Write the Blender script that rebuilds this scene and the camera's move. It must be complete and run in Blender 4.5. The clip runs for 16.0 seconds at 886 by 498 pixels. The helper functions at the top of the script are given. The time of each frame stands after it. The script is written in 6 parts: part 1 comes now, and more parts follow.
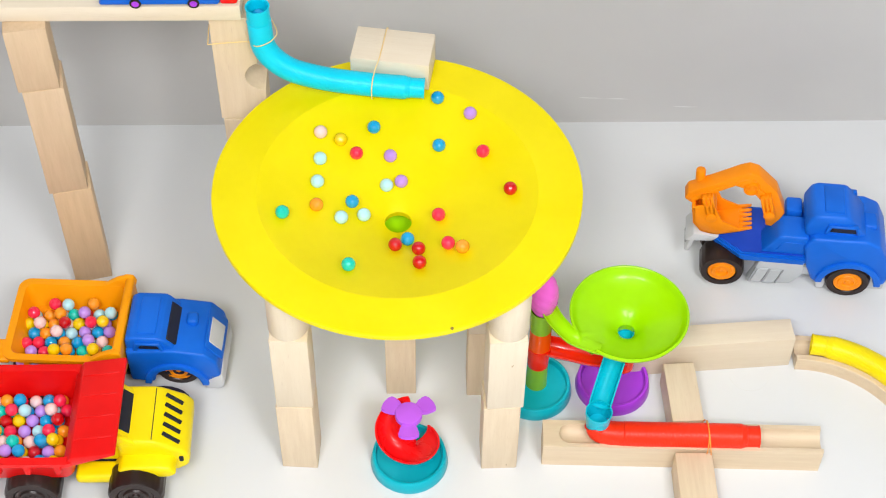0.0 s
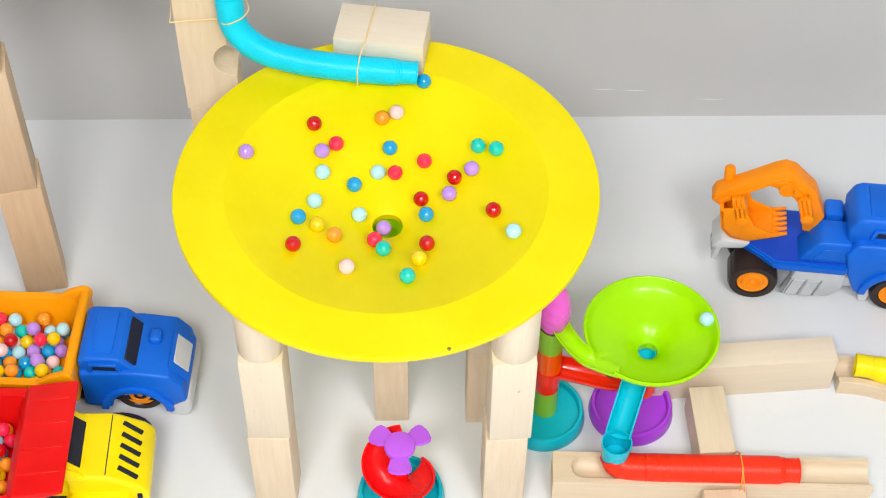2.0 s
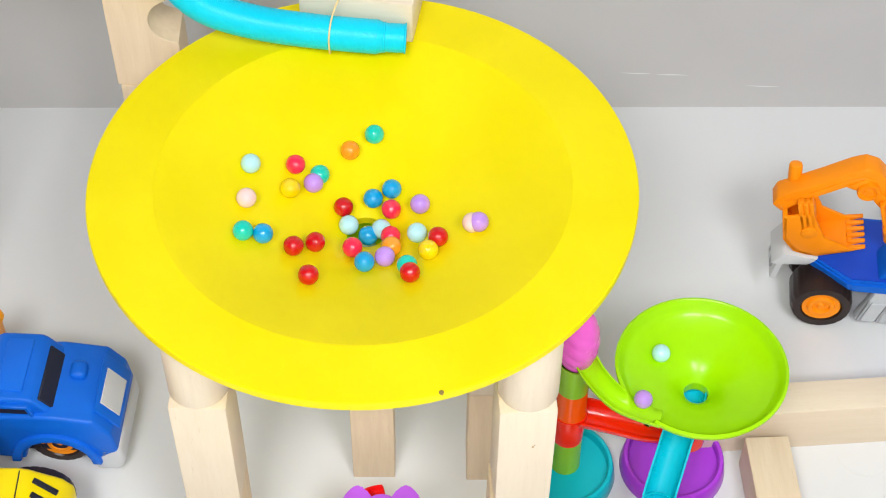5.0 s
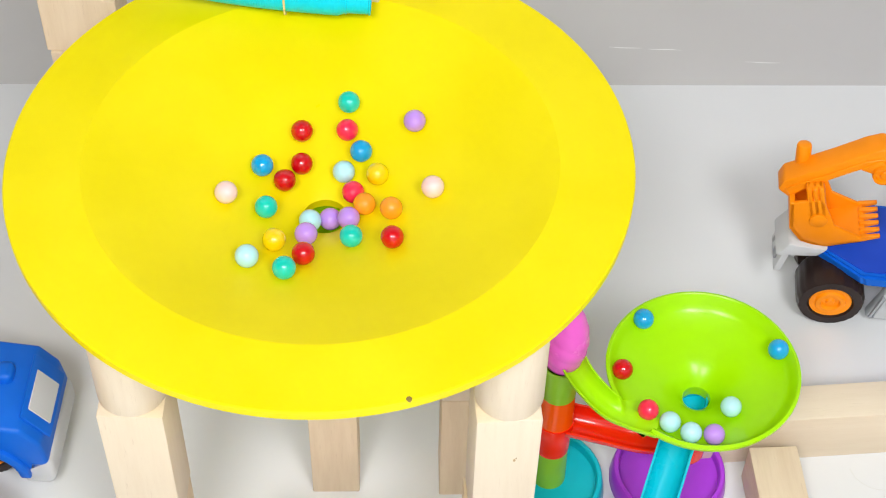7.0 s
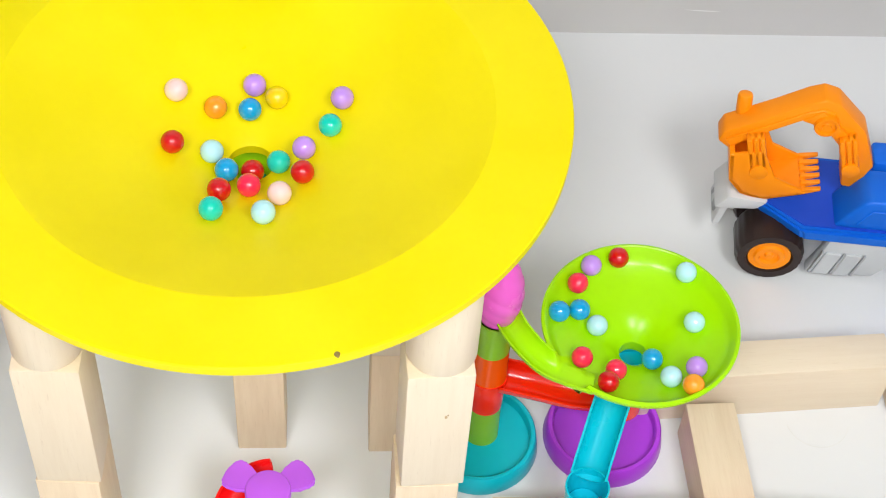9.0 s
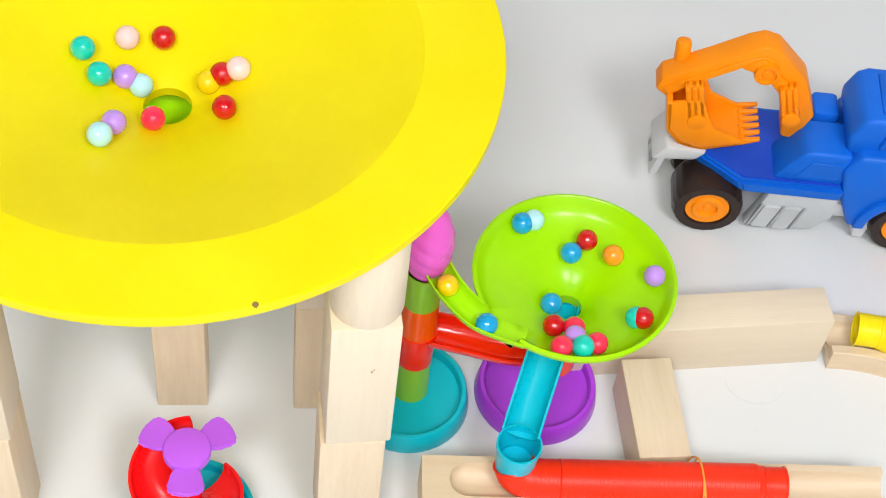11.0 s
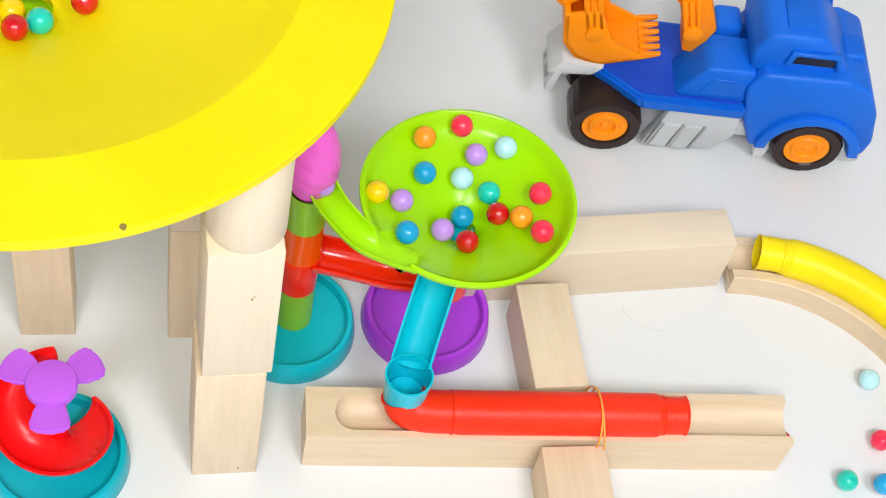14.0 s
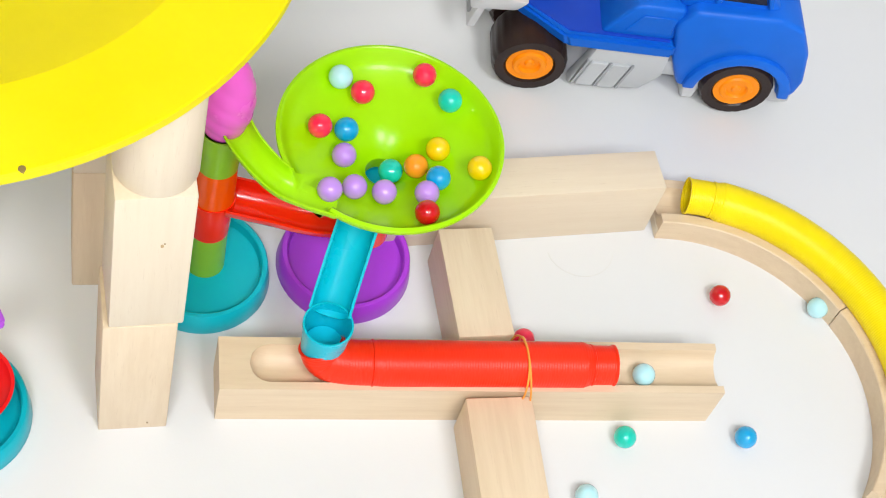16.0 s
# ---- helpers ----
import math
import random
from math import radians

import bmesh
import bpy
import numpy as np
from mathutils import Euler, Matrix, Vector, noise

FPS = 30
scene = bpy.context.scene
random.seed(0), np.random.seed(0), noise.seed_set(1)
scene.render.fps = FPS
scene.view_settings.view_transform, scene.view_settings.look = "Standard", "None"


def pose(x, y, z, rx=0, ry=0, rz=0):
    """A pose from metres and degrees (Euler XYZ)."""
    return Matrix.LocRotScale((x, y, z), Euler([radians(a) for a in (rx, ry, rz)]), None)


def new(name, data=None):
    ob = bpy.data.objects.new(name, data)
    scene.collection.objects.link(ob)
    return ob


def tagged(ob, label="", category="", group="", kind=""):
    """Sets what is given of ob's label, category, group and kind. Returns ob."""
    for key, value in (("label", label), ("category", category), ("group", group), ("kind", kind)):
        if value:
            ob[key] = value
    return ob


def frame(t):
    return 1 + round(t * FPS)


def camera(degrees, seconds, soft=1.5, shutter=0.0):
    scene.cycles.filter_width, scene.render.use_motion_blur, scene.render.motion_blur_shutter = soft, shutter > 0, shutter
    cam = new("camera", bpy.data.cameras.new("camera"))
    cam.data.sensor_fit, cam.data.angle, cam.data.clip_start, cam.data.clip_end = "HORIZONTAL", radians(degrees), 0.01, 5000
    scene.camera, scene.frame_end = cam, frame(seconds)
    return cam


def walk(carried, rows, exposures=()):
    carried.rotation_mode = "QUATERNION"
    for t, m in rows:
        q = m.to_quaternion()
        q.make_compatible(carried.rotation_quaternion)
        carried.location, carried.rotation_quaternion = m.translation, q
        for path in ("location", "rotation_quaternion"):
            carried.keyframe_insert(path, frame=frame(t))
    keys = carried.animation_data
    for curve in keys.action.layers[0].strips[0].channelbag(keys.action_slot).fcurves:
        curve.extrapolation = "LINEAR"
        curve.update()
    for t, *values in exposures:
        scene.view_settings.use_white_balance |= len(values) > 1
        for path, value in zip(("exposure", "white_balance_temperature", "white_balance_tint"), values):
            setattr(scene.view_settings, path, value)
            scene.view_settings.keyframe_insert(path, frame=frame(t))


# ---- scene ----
# ---------------------------------------------------------------- camera
cam = camera(30.256, 16.0, soft=1.1)
PATH = [
    (0.0, 0.0261, -1.4607, 2.0794, 39.163, -0.421, -0.906),
    (0.5, 0.0282, -1.4157, 2.0229, 39.244, -0.431, -0.906),
    (1.0, 0.0302, -1.3707, 1.9665, 39.331, -0.442, -0.905),
    (1.5, 0.0319, -1.3259, 1.9093, 39.439, -0.459, -0.915),
    (2.0, 0.0341, -1.2811, 1.8530, 39.542, -0.468, -0.912),
    (2.5, 0.0379, -1.2344, 1.7979, 39.575, -0.488, -0.819),
    (3.0, 0.0440, -1.1879, 1.7409, 39.654, -0.423, -0.719),
    (3.5, 0.0446, -1.1428, 1.6840, 39.762, -0.572, -0.590),
    (4.0, 0.0484, -1.1007, 1.6264, 39.989, -0.491, -0.596),
    (4.5, 0.0556, -1.0550, 1.5687, 40.124, -0.335, -0.485),
    (5.0, 0.0581, -1.0137, 1.5117, 40.397, -0.330, -0.442),
    (5.6, 0.0604, -0.9644, 1.4445, 40.742, -0.323, -0.428),
    (6.2, 0.0621, -0.9134, 1.3791, 41.009, -0.353, -0.389),
    (6.6, 0.0635, -0.9101, 1.3734, 40.711, -0.699, -0.689),
    (7.0, 0.0648, -0.9046, 1.3662, 40.402, -1.039, -0.933),
    (7.5, 0.0666, -0.8976, 1.3583, 39.968, -1.518, -1.172),
    (8.0, 0.0669, -0.8888, 1.3478, 39.536, -2.055, -1.469),
    (8.5, 0.0682, -0.8828, 1.3385, 39.181, -2.481, -1.849),
    (9.0, 0.0673, -0.8741, 1.3271, 38.772, -3.114, -2.137),
    (9.8, 0.0704, -0.8624, 1.3094, 38.179, -3.861, -2.686),
    (10.6, 0.0765, -0.8548, 1.2878, 37.824, -4.567, -3.125),
    (11.5, 0.0815, -0.8417, 1.2699, 37.083, -5.394, -3.713),
    (12.0, 0.0800, -0.8334, 1.2572, 36.719, -6.016, -4.174),
    (12.5, 0.0765, -0.8222, 1.2393, 36.395, -6.736, -4.759),
    (13.0, 0.0815, -0.8128, 1.2271, 35.940, -7.204, -5.046),
    (13.5, 0.0829, -0.8060, 1.2179, 35.518, -7.768, -5.423),
    (14.0, 0.0841, -0.7995, 1.2091, 35.091, -8.347, -5.808),
    (14.5, 0.0830, -0.7910, 1.1988, 34.612, -9.086, -6.175),
    (15.0, 0.0875, -0.7803, 1.1843, 34.147, -9.610, -6.560),
    (15.5, 0.0855, -0.7702, 1.1704, 33.737, -10.353, -7.133),
    (16.0, 0.0848, -0.7623, 1.1603, 33.283, -11.068, -7.599),
]
walk(cam, [(t, pose(*row)) for t, *row in PATH])

# ---------------------------------------------------------------- light
world = bpy.data.worlds.new("world")
world.use_nodes = True
scene.world = world
world.node_tree.nodes["Background"].inputs[0].default_value = (0.8, 0.9, 1.0, 1)
world.node_tree.nodes["Background"].inputs[1].default_value = 0.3
scene.view_settings.exposure = 0.0


def ceiling_lamp_light(x, y, z, sx, sy, watts):
    lamp = bpy.data.lights.new("ceiling_light", "AREA")
    lamp.shape, lamp.size, lamp.size_y, lamp.energy = "RECTANGLE", sx, sy, watts
    lamp.color = (0.985, 0.99, 1.0)
    ob = new("ceiling_light_source", lamp)
    ob.matrix_basis = pose(x, y, z)
    return ob


LAMPS = [(-0.45, -1.95, 2.72, 0.7, 0.9, 55), (0.85, -1.95, 2.72, 0.7, 0.9, 55)]
for row in LAMPS:
    ceiling_lamp_light(*row)


# ---------------------------------------------------------------- materials
def base_material(name):
    m = bpy.data.materials.new(name)
    m.use_nodes = True
    nt = m.node_tree
    return m, nt, nt.nodes["Principled BSDF"]


def mix_rgb(nt, fac, a, b, mode="MIX"):
    n = nt.nodes.new("ShaderNodeMix")
    n.data_type, n.blend_type = "RGBA", mode
    for socket, value in ((n.inputs[0], fac), (n.inputs[6], a), (n.inputs[7], b)):
        if hasattr(value, "is_output"):
            nt.links.new(value, socket)
        else:
            socket.default_value = value
    return n.outputs[2]


def noise_tex(nt, scale, detail=4.0, vector=None, rough=0.55):
    n = nt.nodes.new("ShaderNodeTexNoise")
    n.inputs["Scale"].default_value, n.inputs["Detail"].default_value = scale, detail
    n.inputs["Roughness"].default_value = rough
    if vector is not None:
        nt.links.new(vector, n.inputs["Vector"])
    return n.outputs["Fac"]


def ramp(nt, fac, *stops):
    n = nt.nodes.new("ShaderNodeValToRGB")
    while len(n.color_ramp.elements) < len(stops):
        n.color_ramp.elements.new(0.5)
    for e, (p, c) in zip(n.color_ramp.elements, stops):
        e.position, e.color = p, (*c, 1) if len(c) == 3 else c
    nt.links.new(fac, n.inputs[0])
    return n.outputs[0]


def object_coords(nt, scale=(1, 1, 1), random_shift=0.0):
    tc = nt.nodes.new("ShaderNodeTexCoord")
    mp = nt.nodes.new("ShaderNodeMapping")
    mp.inputs["Scale"].default_value = scale
    nt.links.new(tc.outputs["Object"], mp.inputs["Vector"])
    if random_shift:
        info = nt.nodes.new("ShaderNodeObjectInfo")
        mul = nt.nodes.new("ShaderNodeMath")
        mul.operation = "MULTIPLY"
        mul.inputs[1].default_value = random_shift
        nt.links.new(info.outputs["Random"], mul.inputs[0])
        comb = nt.nodes.new("ShaderNodeCombineXYZ")
        for i in range(3):
            nt.links.new(mul.outputs[0], comb.inputs[i])
        nt.links.new(comb.outputs[0], mp.inputs["Location"])
    return mp.outputs[0]


def bump(nt, p, height, strength, distance=0.001):
    b = nt.nodes.new("ShaderNodeBump")
    b.inputs["Strength"].default_value, b.inputs["Distance"].default_value = strength, distance
    nt.links.new(height, b.inputs["Height"])
    nt.links.new(b.outputs[0], p.inputs["Normal"])


def plastic(name, color, rough=0.34, spread=0.06, grain=0.08, sss=0.0, trans=0.0, coat=0.0, spec=0.26):
    m, nt, p = base_material(name)
    v = object_coords(nt, random_shift=7.0)
    big = noise_tex(nt, 9, 3, v)
    dark = tuple(c * (1 - spread) for c in color)
    lite = tuple(min(1, c * (1 + spread) + 0.004) for c in color)
    col = ramp(nt, big, (0.35, dark), (0.65, lite))
    nt.links.new(col, p.inputs["Base Color"])
    fine = noise_tex(nt, 260, 3, v)
    r = nt.nodes.new("ShaderNodeMapRange")
    r.inputs["To Min"].default_value, r.inputs["To Max"].default_value = rough - 0.06, rough + 0.08
    nt.links.new(noise_tex(nt, 30, 4, v), r.inputs[0])
    nt.links.new(r.outputs[0], p.inputs["Roughness"])
    bump(nt, p, fine, grain, 0.0004)
    p.inputs["Specular IOR Level"].default_value = spec
    p.inputs["Transmission Weight"].default_value = trans
    p.inputs["Coat Weight"].default_value = coat
    if sss:
        p.inputs["Subsurface Weight"].default_value = sss
        p.inputs["Subsurface Radius"].default_value = (0.004, 0.004, 0.004)
        p.inputs["Subsurface Scale"].default_value = 1.0
    return m


def wood(name, light, dark, rough=0.5):
    m, nt, p = base_material(name)
    v = object_coords(nt, (5, 60, 60), 11.0)
    fibre = noise_tex(nt, 2.2, 6, v, 0.65)
    v2 = object_coords(nt, (3, 22, 22), 5.0)
    bands = noise_tex(nt, 1.6, 2, v2)
    info = nt.nodes.new("ShaderNodeObjectInfo")
    a = ramp(nt, fibre, (0.3, dark), (0.62, light))
    b = ramp(nt, bands, (0.3, tuple(0.5 * (d + l) for d, l in zip(dark, light))), (0.7, light))
    col = mix_rgb(nt, 0.5, a, b)
    tint = ramp(nt, info.outputs["Random"], (0.0, (1.0, 0.97, 0.92)), (0.5, (1, 1, 1)), (1.0, (0.93, 0.88, 0.8)))
    col = mix_rgb(nt, 1.0, col, tint, "MULTIPLY")
    pores = noise_tex(nt, 3, 5, object_coords(nt, (14, 240, 240), 3.0), 0.7)
    col = mix_rgb(nt, ramp(nt, pores, (0.60, (0, 0, 0)), (0.75, (0.35, 0.35, 0.35))), col, (0.42, 0.28, 0.16, 1))
    nt.links.new(col, p.inputs["Base Color"])
    p.inputs["Roughness"].default_value = rough
    bump(nt, p, fibre, 0.12, 0.0005)
    return m


def surface(name, color, rough, spots, scale):
    m, nt, p = base_material(name)
    v = object_coords(nt)
    big = noise_tex(nt, scale, 5, v)
    col = ramp(nt, big, (0.3, tuple(c * (1 - spots) for c in color)), (0.7, color))
    nt.links.new(col, p.inputs["Base Color"])
    fine = noise_tex(nt, 420, 2, v)
    bump(nt, p, fine, 0.1, 0.0004)
    p.inputs["Roughness"].default_value = rough
    return m


WHITE = surface("white_laminate", (0.745, 0.755, 0.765), 0.42, 0.02, 3.0)
GREY = surface("grey_board", (0.58, 0.57, 0.56), 0.6, 0.05, 4.0)
# grey of the unseen room, set by how much fill it bounces
ROOM = surface("unseen_room_grey", (0.54, 0.54, 0.53), 0.8, 0.03, 2.0)
SCRATCH = surface("scratch_white", (0.85, 0.85, 0.84), 0.6, 0.1, 40.0)
STAIN = surface("faint_stain", (0.76, 0.765, 0.755), 0.45, 0.1, 40.0)
MAPLE = wood("maple", (0.78, 0.645, 0.475), (0.66, 0.51, 0.345))
MAPLE_PALE = wood("maple_pale", (0.80, 0.70, 0.555), (0.74, 0.625, 0.475))
BEECH = wood("beech_brown", (0.70, 0.52, 0.34), (0.58, 0.41, 0.25))
YELLOW = plastic("yellow_lacquer", (0.86, 0.715, 0.0), 0.30, 0.03, 0.05, coat=0.0, spec=0.16)
LIME = plastic("lime_plastic", (0.36, 0.74, 0.0), 0.22, 0.04)
LIME_CLEAR = plastic("green_clear_plastic", (0.30, 0.62, 0.03), 0.2, 0.05, trans=0.12)
RED_CLEAR = plastic("red_clear_plastic", (0.95, 0.018, 0.0), 0.16, 0.05, coat=0.3)
PINK = plastic("pink_plastic", (0.84, 0.12, 0.62), 0.25)
TEAL = plastic("teal_plastic", (0.0, 0.44, 0.55), 0.3)
AQUA = plastic("aqua_plastic", (0.0, 0.64, 0.86), 0.35, grain=0.15)
CYAN = plastic("cyan_plastic", (0.0, 0.50, 0.66), 0.28)
KNOT = plastic("wood_knot", (0.42, 0.29, 0.15), 0.6, 0.2)
BROWN = plastic("brown_hole", (0.26, 0.18, 0.05), 0.7)
CHASSIS_GREY = plastic("chassis_grey_plastic", (0.52, 0.54, 0.56), 0.45, 0.05, 0.15)
MID_GREY = plastic("mid_grey_plastic", (0.36, 0.37, 0.39), 0.5)
AMBER_CLEAR = plastic("amber_red_clear", (0.95, 0.10, 0.0), 0.16, 0.05, coat=0.3)
PURPLE = plastic("purple_plastic", (0.42, 0.05, 0.72), 0.3)
VIOLET = plastic("violet_plastic", (0.50, 0.11, 0.80), 0.3)
RED = plastic("red_plastic", (0.88, 0.004, 0.006), 0.26)
RED_TUBE = plastic("red_tube_plastic", (0.90, 0.028, 0.004), 0.36, grain=0.2)
YELLOW_TUBE = plastic("yellow_tube_plastic", (0.92, 0.73, 0.0), 0.34, grain=0.15)
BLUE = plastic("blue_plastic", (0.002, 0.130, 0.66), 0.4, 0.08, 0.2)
BLUE_DECK = plastic("darker_deck_blue", (0.012, 0.07, 0.56), 0.42, 0.08, 0.2)
ORANGE = plastic("orange_plastic", (1.0, 0.285, 0.0), 0.38, 0.05, 0.2)
ORANGE_BED = plastic("amber_plastic", (1.0, 0.36, 0.0), 0.36, 0.05, 0.2)
TRUCK_YELLOW = plastic("yellow_truck_plastic", (0.92, 0.72, 0.0), 0.36, 0.05, 0.15)
TRUCK_RED = plastic("red_truck_plastic", (0.80, 0.003, 0.003), 0.36, 0.08, 0.15)
LIGHT_GREY = plastic("light_grey_plastic", (0.60, 0.61, 0.63), 0.42, 0.05, 0.2)
TYRE = plastic("black_tyre", (0.024, 0.013, 0.011), 0.30, 0.15, 0.3)
DARK = plastic("dark_hollow", (0.012, 0.014, 0.03), 0.6, 0.1)
RUBBER = plastic("rubber_band", (0.86, 0.64, 0.30), 0.5, 0.08)
RUBBER_ORANGE = plastic("orange_rubber_band", (0.86, 0.36, 0.06), 0.5, 0.08)
LAMP_GLOW, _nt, _p = base_material("lamp_diffuser")
_p.inputs["Emission Color"].default_value = (1, 0.985, 0.96, 1)
_p.inputs["Emission Strength"].default_value = 3.0

BALL_COLOURS = {
    "r": ("dark red", (0.58, 0.0, 0.004), 0.1),
    "k": ("coral red", (0.92, 0.018, 0.075), 0.25),
    "b": ("blue", (0.0, 0.35, 0.70), 0.15),
    "t": ("turquoise", (0.0, 0.58, 0.47), 0.2),
    "w": ("pale ice blue", (0.47, 0.78, 0.84), 0.35),
    "p": ("pale pink", (0.90, 0.62, 0.60), 0.35),
    "v": ("lilac", (0.52, 0.28, 0.80), 0.3),
    "o": ("orange", (1.0, 0.33, 0.012), 0.3),
    "y": ("yellow", (0.90, 0.62, 0.0), 0.3),
}
BALL_MATERIALS = {k: plastic("ball_" + n.replace(" ", "_"), c, 0.15, 0.03, 0.015, sss=s, coat=0.8, spec=0.3) for k, (n, c, s) in BALL_COLOURS.items()}


# ---------------------------------------------------------------- mesh helpers
def mesh_of(bm, name, smooth=True, sharp=38):
    bmesh.ops.recalc_face_normals(bm, faces=bm.faces)
    me = bpy.data.meshes.new(name)
    bm.to_mesh(me)
    bm.free()
    if smooth:
        for f in me.polygons:
            f.use_smooth = True
        me.set_sharp_from_angle(angle=radians(sharp))
    return me


def part(name, bm, material, parent=None, label="", m=None):
    me = mesh_of(bm, name)
    me.materials.append(material)
    ob = new(name, me)
    if parent is not None:
        ob.parent = parent
    if m is not None:
        ob.matrix_basis = m
    if label:
        ob["label"] = label
    return ob


def thing(name, m, label, category, group=""):
    ob = new(name)
    ob.empty_display_size = 0.02
    ob.matrix_basis = m
    return tagged(ob, label, category, group)


def box_bm(lo, hi, bevel=0.002, seg=2, m=None):
    bm = bmesh.new()
    c = [(a + b) / 2 for a, b in zip(lo, hi)]
    s = [abs(b - a) for a, b in zip(lo, hi)]
    bmesh.ops.create_cube(bm, size=1, matrix=Matrix.Translation(c) @ Matrix.Diagonal((*s, 1)))
    if bevel:
        bmesh.ops.bevel(bm, geom=bm.edges[:], offset=bevel, segments=seg, affect="EDGES", profile=0.5)
    if m is not None:
        bmesh.ops.transform(bm, matrix=m, verts=bm.verts)
    return bm


def join_bm(*bms):
    out = bmesh.new()
    for b in bms:
        me = bpy.data.meshes.new("tmp")
        b.to_mesh(me)
        b.free()
        out.from_mesh(me)
        bpy.data.meshes.remove(me)
    return out


def lathe_bm(profile, n=64, m=None, closed=True, arc=(0.0, 360.0)):
    """profile: (r, z) pairs turned round z; closed joins the last to the first."""
    bm = bmesh.new()
    a0, a1 = (radians(a) for a in arc)
    full = abs(arc[1] - arc[0]) >= 359.9
    steps = n if full else n + 1
    rings = []
    for i in range(steps):
        a = a0 + (a1 - a0) * i / n
        rings.append([bm.verts.new((r * math.cos(a), r * math.sin(a), z)) for r, z in profile])
    k = len(profile)
    for i in range(n):
        u, v = rings[i], rings[(i + 1) % steps]
        for j in range(k if closed else k - 1):
            jj = (j + 1) % k
            bm.faces.new((u[j], v[j], v[jj], u[jj]))
    if not full and closed:
        bm.faces.new(rings[0])
        bm.faces.new(rings[-1][::-1])
    bmesh.ops.remove_doubles(bm, verts=bm.verts, dist=1e-6)
    bmesh.ops.dissolve_degenerate(bm, edges=bm.edges, dist=1e-7)
    if m is not None:
        bmesh.ops.transform(bm, matrix=m, verts=bm.verts)
    return bm


def disc_solid_bm(r, z0, z1, bevel=0.002, n=48, m=None):
    b = bevel
    prof = [(0, z0), (r - b, z0), (r - 0.3 * b, z0 + 0.3 * b), (r, z0 + b), (r, z1 - b), (r - 0.3 * b, z1 - 0.3 * b), (r - b, z1), (0, z1)]
    return lathe_bm(prof, n, m, closed=False)


def smooth_path(points, per=12):
    """A Catmull-Rom line through the points."""
    p = [Vector(q) for q in points]
    p = [2 * p[0] - p[1], *p, 2 * p[-1] - p[-2]]
    out = []
    for i in range(1, len(p) - 2):
        for s in range(per):
            t = s / per
            a, b, c, d = p[i - 1:i + 3]
            out.append(0.5 * (2 * b + (c - a) * t + (2 * a - 5 * b + 4 * c - d) * t * t + (3 * b - a - 3 * c + d) * t ** 3))
    out.append(p[-2])
    return out


def resample(path, step):
    out, left = [path[0]], step
    for a, b in zip(path, path[1:]):
        seg = (b - a).length
        while left <= seg:
            out.append(a.lerp(b, left / seg))
            left += step
        left -= seg
    return out


def sweep_bm(path, section, up=(0, 0, 1), cap=True):
    """section(i, n) gives a closed loop of (side, up) pairs at step i."""
    bm = bmesh.new()
    rings, n = [], len(path)
    up = Vector(up)
    for i, c in enumerate(path):
        d = (path[min(i + 1, n - 1)] - path[max(i - 1, 0)]).normalized()
        side = d.cross(up)
        if side.length < 1e-4:
            side = Vector((0, 1, 0))
        side.normalize()
        u = side.cross(d).normalized()
        rings.append([bm.verts.new(c + side * a + u * b) for a, b in section(i, n)])
    for r, s in zip(rings, rings[1:]):
        k = len(r)
        for j in range(k):
            bm.faces.new((r[j], r[(j + 1) % k], s[(j + 1) % k], s[j]))
    if cap:
        bm.faces.new(rings[0][::-1])
        bm.faces.new(rings[-1])
    return bm


def tube_bm(path, radius, wall=0.0015, n=28, up=(0, 1, 0)):
    """A hollow tube; radius(i, count) gives the outer radius at step i."""
    bm = bmesh.new()
    count = len(path)
    outer, inner = [], []
    up = Vector(up)
    for i, c in enumerate(path):
        d = (path[min(i + 1, count - 1)] - path[max(i - 1, 0)]).normalized()
        side = d.cross(up).normalized()
        u = side.cross(d).normalized()
        r = radius(i, count)
        for rings, rr in ((outer, r), (inner, r - wall)):
            rings.append([bm.verts.new(c + rr * (side * math.cos(2 * math.pi * k / n) + u * math.sin(2 * math.pi * k / n))) for k in range(n)])
    for i in range(count - 1):
        for k in range(n):
            kk = (k + 1) % n
            bm.faces.new((outer[i][k], outer[i][kk], outer[i + 1][kk], outer[i + 1][k]))
            bm.faces.new((inner[i][k], inner[i + 1][k], inner[i + 1][kk], inner[i][kk]))
    for i in (0, count - 1):
        for k in range(n):
            kk = (k + 1) % n
            bm.faces.new((outer[i][k], inner[i][k], inner[i][kk], outer[i][kk]))
    return bm


def prism_bm(outline, y0, y1, bevel=0.003, seg=2, m=None):
    """An outline of (x, z) pairs pushed from y0 to y1, edges rounded."""
    bm = bmesh.new()
    a = [bm.verts.new((x, y0, z)) for x, z in outline]
    b = [bm.verts.new((x, y1, z)) for x, z in outline]
    k = len(a)
    bm.faces.new(a)
    bm.faces.new(b[::-1])
    for i in range(k):
        bm.faces.new((a[i], b[i], b[(i + 1) % k], a[(i + 1) % k]))
    bmesh.ops.recalc_face_normals(bm, faces=bm.faces)
    if bevel:
        bmesh.ops.bevel(bm, geom=bm.edges[:], offset=bevel, segments=seg, affect="EDGES", profile=0.5, clamp_overlap=True)
    if m is not None:
        bmesh.ops.transform(bm, matrix=m, verts=bm.verts)
    return bm


